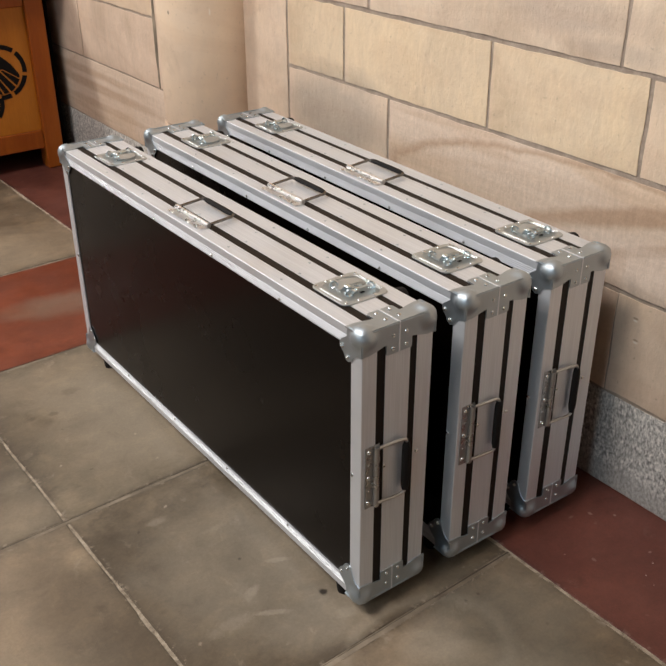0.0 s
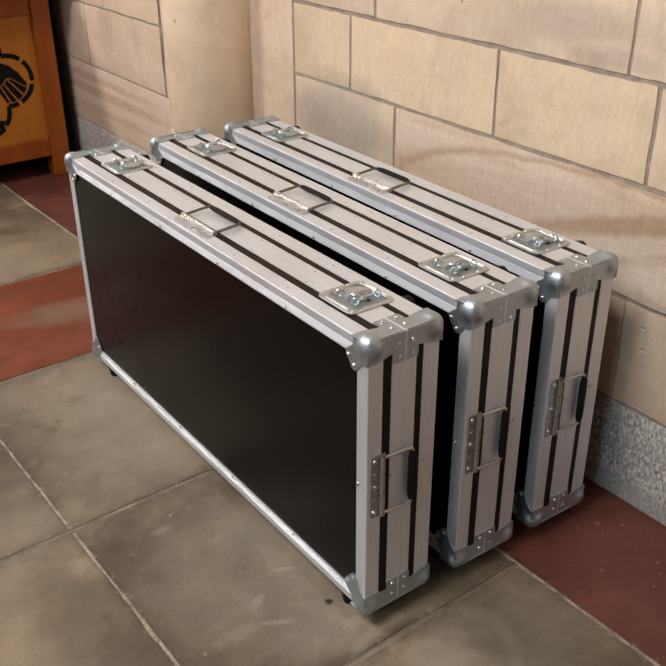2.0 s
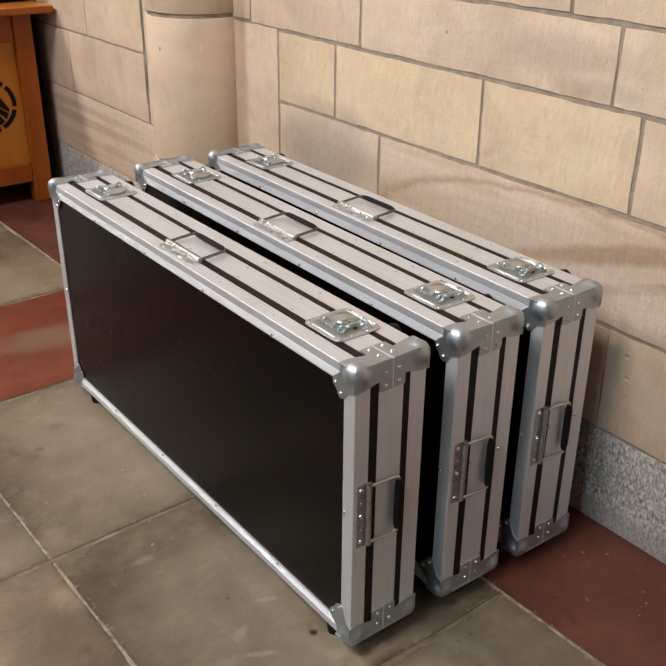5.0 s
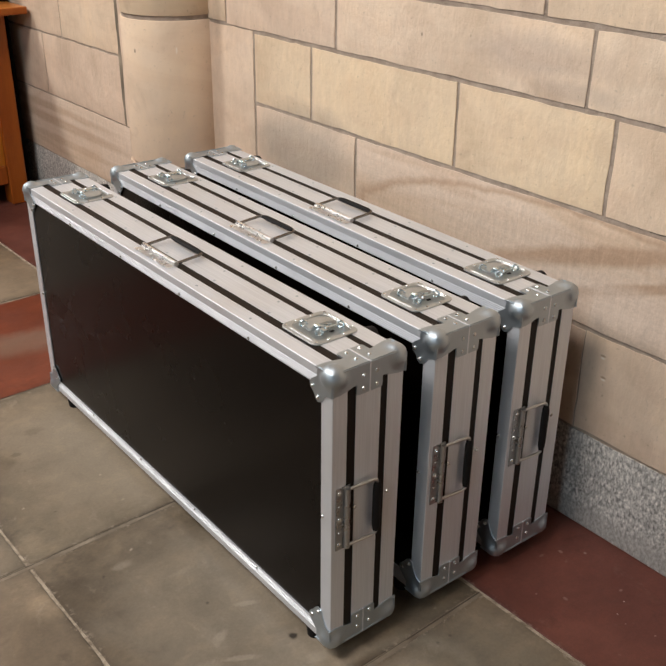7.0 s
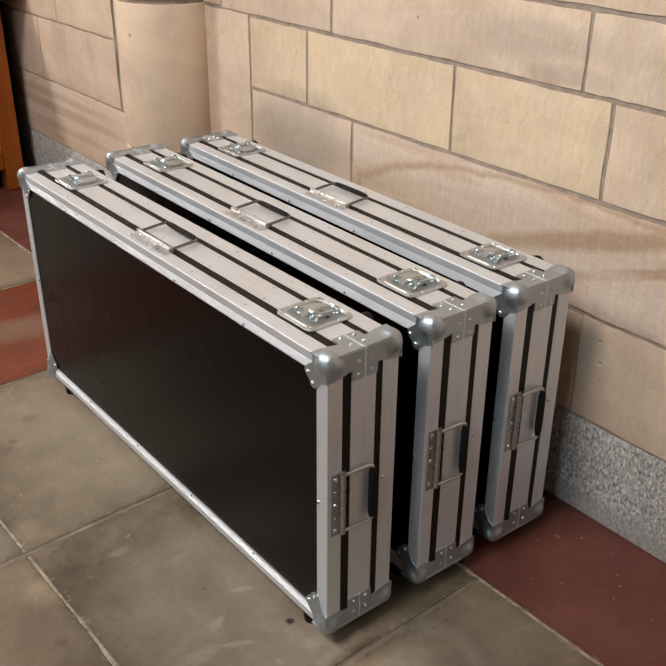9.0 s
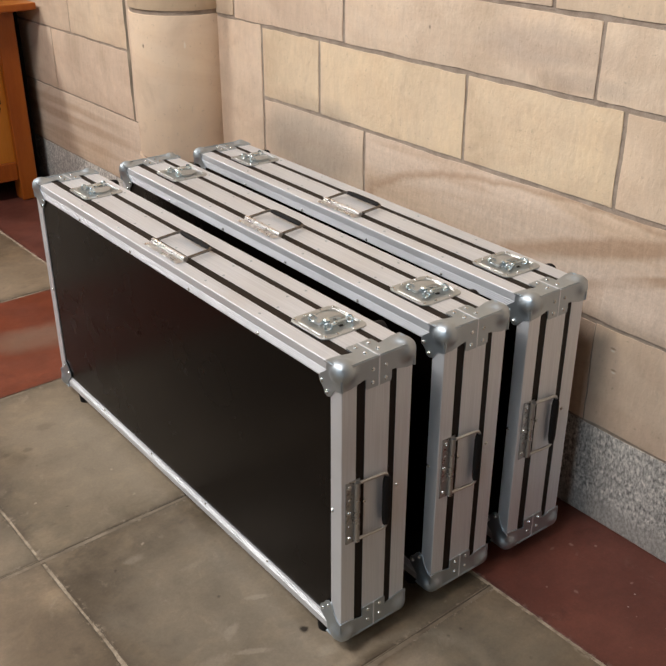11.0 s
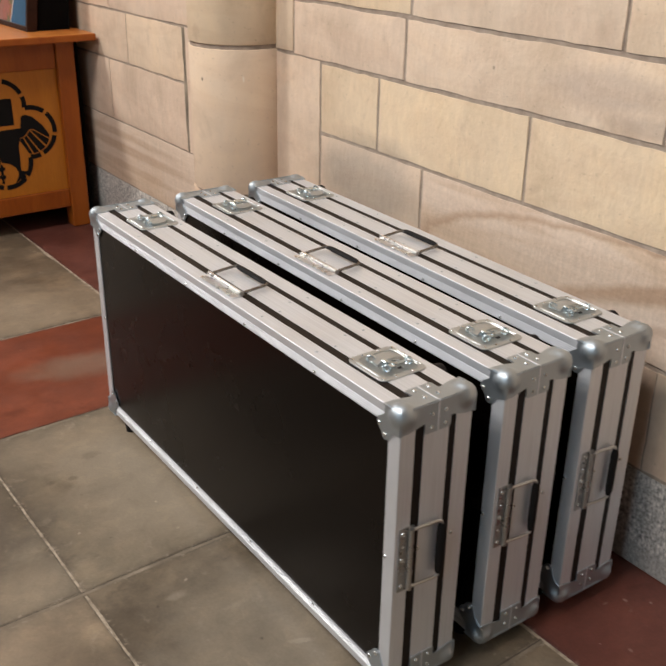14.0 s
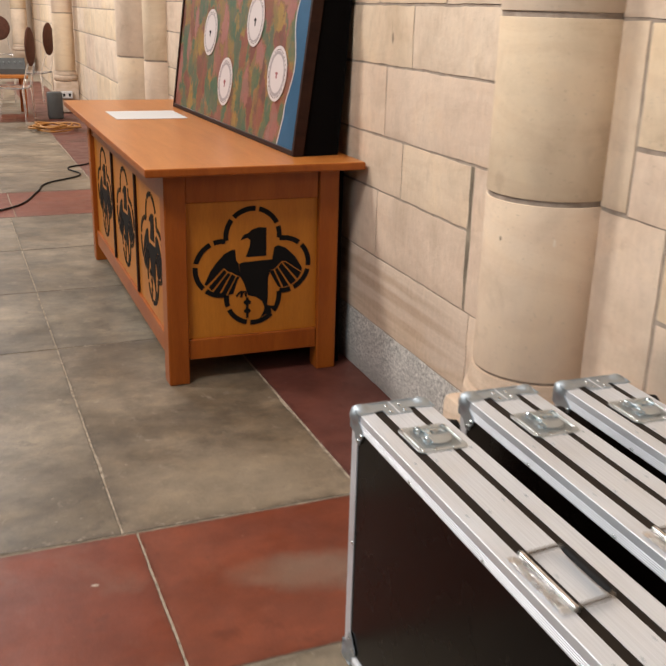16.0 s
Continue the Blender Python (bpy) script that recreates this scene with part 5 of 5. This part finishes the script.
def block(name, y0, y1, z0, z1, mat, gap=0.0118, side=None):
    """A dressed block with a slightly uneven face and chipped edges."""
    bm = bmesh.new()
    side = gap * 0.88 if side is None else side
    y0, y1, z0, z1 = y0 + side / 2, y1 - side / 2, z0 + gap / 2, z1 - gap / 2
    ny, nz = max(2, min(34, int((y1 - y0) / 0.032))), max(2, int((z1 - z0) / 0.032))
    face = WALL_X - 0.004
    grid = {}
    for i in range(ny + 1):
        for j in range(nz + 1):
            y, z = y0 + (y1 - y0) * i / ny, z0 + (z1 - z0) * j / nz
            edge = i in (0, ny) or j in (0, nz)
            jog = (0.0030 * noise.noise((y * 9.0, z * 9.0, y0 * 7)) + 0.0024 * noise.noise((y * 31.0, z * 31.0, z0 * 9))) if edge else 0.0
            if i in (0, ny):
                y += jog
            if j in (0, nz):
                z += jog
            if y < 2.3:
                z += 0.007 * (y - 2.3) * min(1.0, max(0.0, z - 0.255) / 0.5)  # the courses sag a little
            x = face + 0.0018 * noise.noise((y * 6.0, z * 6.0, z0 * 5)) + (0.0035 if edge else 0.0)
            grid[i, j] = bm.verts.new((x, y, z))
    for i in range(ny):
        for j in range(nz):
            bm.faces.new((grid[i, j], grid[i, j + 1], grid[i + 1, j + 1], grid[i + 1, j]))
    ring = [grid[i, 0] for i in range(ny + 1)] + [grid[ny, j] for j in range(1, nz + 1)] + [grid[i, nz] for i in range(ny - 1, -1, -1)] + [grid[0, j] for j in range(nz - 1, 0, -1)]
    back = [bm.verts.new((WALL_X + 0.02, v.co.y, v.co.z)) for v in ring]
    for k in range(len(ring)):
        j = (k + 1) % len(ring)
        bm.faces.new((ring[k], ring[j], back[j], back[k]))
    ob = part(name, bm, mat, wall_east, "", True)
    return ob


def course(z0, z1, cuts, mats=(), gap=0.0118, name="stone_block", side=None):
    for k, (a, b) in enumerate(zip(cuts, cuts[1:])):
        block(name, a, b, z0, z1, mats[k] if k < len(mats) and mats[k] else STONE, gap, side)


S = STONE
# between the camera's side and the column
course(0.0, 0.255, [-3.2, -1.6, 0.1, 2.70], (GRANITE,) * 3, 0.006, "granite_block")
course(0.255, 0.522, [-2.2, -0.9, 0.25, 1.138, 2.455], side=0.005)
course(0.522, 0.79, [-2.3, -1.2, -0.3, 0.62, 1.963, 2.455], (S, S, S, BANDED, S))
course(0.79, 1.005, [-2.0, -1.1, -0.4, 0.45, 1.137, 1.587, 2.167, 2.455])
course(1.005, 1.175, [-2.3, -1.0, -0.1, 0.55, 1.217, 2.057, 2.605])
course(1.175, 1.465, [-2.0, -0.9, 0.0, 0.72, 1.35, 2.04, 2.605])
course(0.255, 1.012, [2.455, 2.72], gap=0.013)
course(1.012, 1.465, [2.605, 2.72], gap=0.009)
# between the column and the chest, and behind it
course(0.0, 0.255, [3.04, 4.9, 6.6, 8.3], (GRANITE,) * 3, 0.005, "granite_block")
course(0.255, 0.535, [3.04, 3.325, 5.2, 6.6, 8.3], (S, BANDED, S, S), 0.006)
course(0.535, 1.014, [3.04, 3.360], gap=0.009)
bm = bmesh.new()
box(bm, (WALL_X - 0.001, 3.350, 0.54), (WALL_X + 0.002, 3.378, 1.010))
part("joint", bm, DARK_GROUT, wall_east, "wide dark open joint")
course(0.535, 0.803, [3.368, 4.105, 5.0, 6.0, 7.0, 8.3], gap=0.009)
course(0.803, 1.014, [3.370, 3.892, 4.7, 5.6, 6.7, 8.3], gap=0.009)
course(1.014, 1.275, [3.04, 4.062, 5.0, 6.1, 7.2, 8.3], gap=0.009)
course(1.275, 1.49, [3.04, 3.85, 4.6, 5.7, 6.8, 8.3], gap=0.009)
# higher courses and the far bay
for y_lo, y_hi in ((-2.3, 2.72), (3.04, 8.3)):
    z = 1.465 if y_lo < 0 else 1.49
    while z < 2.4:
        h = rng.choice((0.2, 0.26, 0.29))
        cuts = [y_lo]
        while cuts[-1] < y_hi - 0.9:
            cuts.append(cuts[-1] + rng.uniform(0.5, 0.9))
        course(z, z + h, cuts + [y_hi], gap=0.009)
        z += h
z = 0.0
for h in (0.26, 0.42, 0.42, 0.3, 0.36, 0.36, 0.4):
    cuts = [9.1]
    while cuts[-1] < 22.8:
        cuts.append(cuts[-1] + rng.uniform(0.7, 1.5))
    course(z, z + h, cuts, gap=0.012)
    z += h


def slab_mesh(name, w, l, mat, seed=0):
    """A worn slab: its edges wander by a few millimetres and are softly broken."""
    bm = bmesh.new()
    n = 44
    rim = [(w * k / n, 0, 0, -1) for k in range(n)] + [(w, l * k / n, 1, 0) for k in range(n)] + [(w - w * k / n, l, 0, 1) for k in range(n)] + [(0, l - l * k / n, -1, 0) for k in range(n)]
    outer, inner = [], []
    for u, v, ou, ov in rim:
        q = 0.0017 * noise.noise((u * 7, v * 7, seed * 3.7)) + 0.0011 * noise.noise((u * 52, v * 52, seed * 5.1)) - 0.0002
        chip = max(0.0, noise.noise((u * 6, v * 6, seed * 2.3 + 50)) - 0.42) * 0.018
        x, y = u + ou * (q - chip), v + ov * (q - chip)
        outer.append(bm.verts.new((x, y, -0.004)))
        inner.append(bm.verts.new((min(max(x - ou * 0.003, 0.003), w - 0.003), min(max(y - ov * 0.003, 0.003), l - 0.003), 0.0)))
    m = len(outer)
    low = [bm.verts.new((v.co.x, v.co.y, -0.02)) for v in outer]
    for k in range(m):
        j = (k + 1) % m
        bm.faces.new((outer[k], outer[j], inner[j], inner[k]))
        bm.faces.new((low[k], low[j], outer[j], outer[k]))
    bm.faces.new(inner)
    return mesh_of(name, bm, mat)


for v0, v1 in zip(ROWS_V, ROWS_V[1:]):
    red_row = v0 in RED_ROWS
    edge = 1.33 if v1 < 2.6 else 1.35
    cuts = ([u + 0.04 for u in COLUMNS_U[:-1]] if red_row else COLUMNS_U[:-1]) + [edge]
    me_cache = {}
    for u0, u1 in zip(cuts, cuts[1:]):
        near = -1.0 < v0 < 5.0 and u0 > -2.0
        key = (round(u1 - u0, 3), u0 if near else 0)
        if key not in me_cache:
            me_cache[key] = slab_mesh("slab", u1 - u0 - 0.0046, v1 - v0 - 0.0095, RED_TILE if red_row else GREY_TILE, v0 + 3 * u0)
        ob = new("slab", me_cache[key])
        ob.parent = floor
        ob.location = (u0 + 0.0023, v0 + 0.00475, 0.0)
    bm = bmesh.new()
    box(bm, (COLUMNS_U[0], v0 - 0.0075, -0.01), (1.328, v0 + 0.0075, -0.0010))
    part("joint", bm, DARK_GROUT, floor, "dark worn joint")
    bm = bmesh.new()
    for k in range(30):
        a, b = COLUMNS_U[0] + k * 0.2288, COLUMNS_U[0] + (k + 1) * 0.2288
        q, w = 0.0040 + 0.0008 * math.sin(k * 2.3 + v0), 0.0009 + 0.0006 * math.sin(k * 1.7 + 2 * v0)
        box(bm, (a, v0 + q - w, -0.01), (b, v0 + q + w, -0.0004))
    part("crack", bm, CRACK, floor, "thin dark crack along the joint")
for v0, v1, u0 in ((-4.3, -0.5, 1.333), (-0.5, 2.52, 1.333), (2.52, 4.84, 1.354), (4.84, 7.69, 1.354), (7.69, 11.5, 1.354), (11.5, 20.0, 1.354)):
    ob = new("slab", slab_mesh("slab", 0.62, v1 - v0 - 0.006, MAROON_TILE))
    ob.parent = floor
    ob.location = (u0 + 0.0015, v0 + 0.003, 0.0)
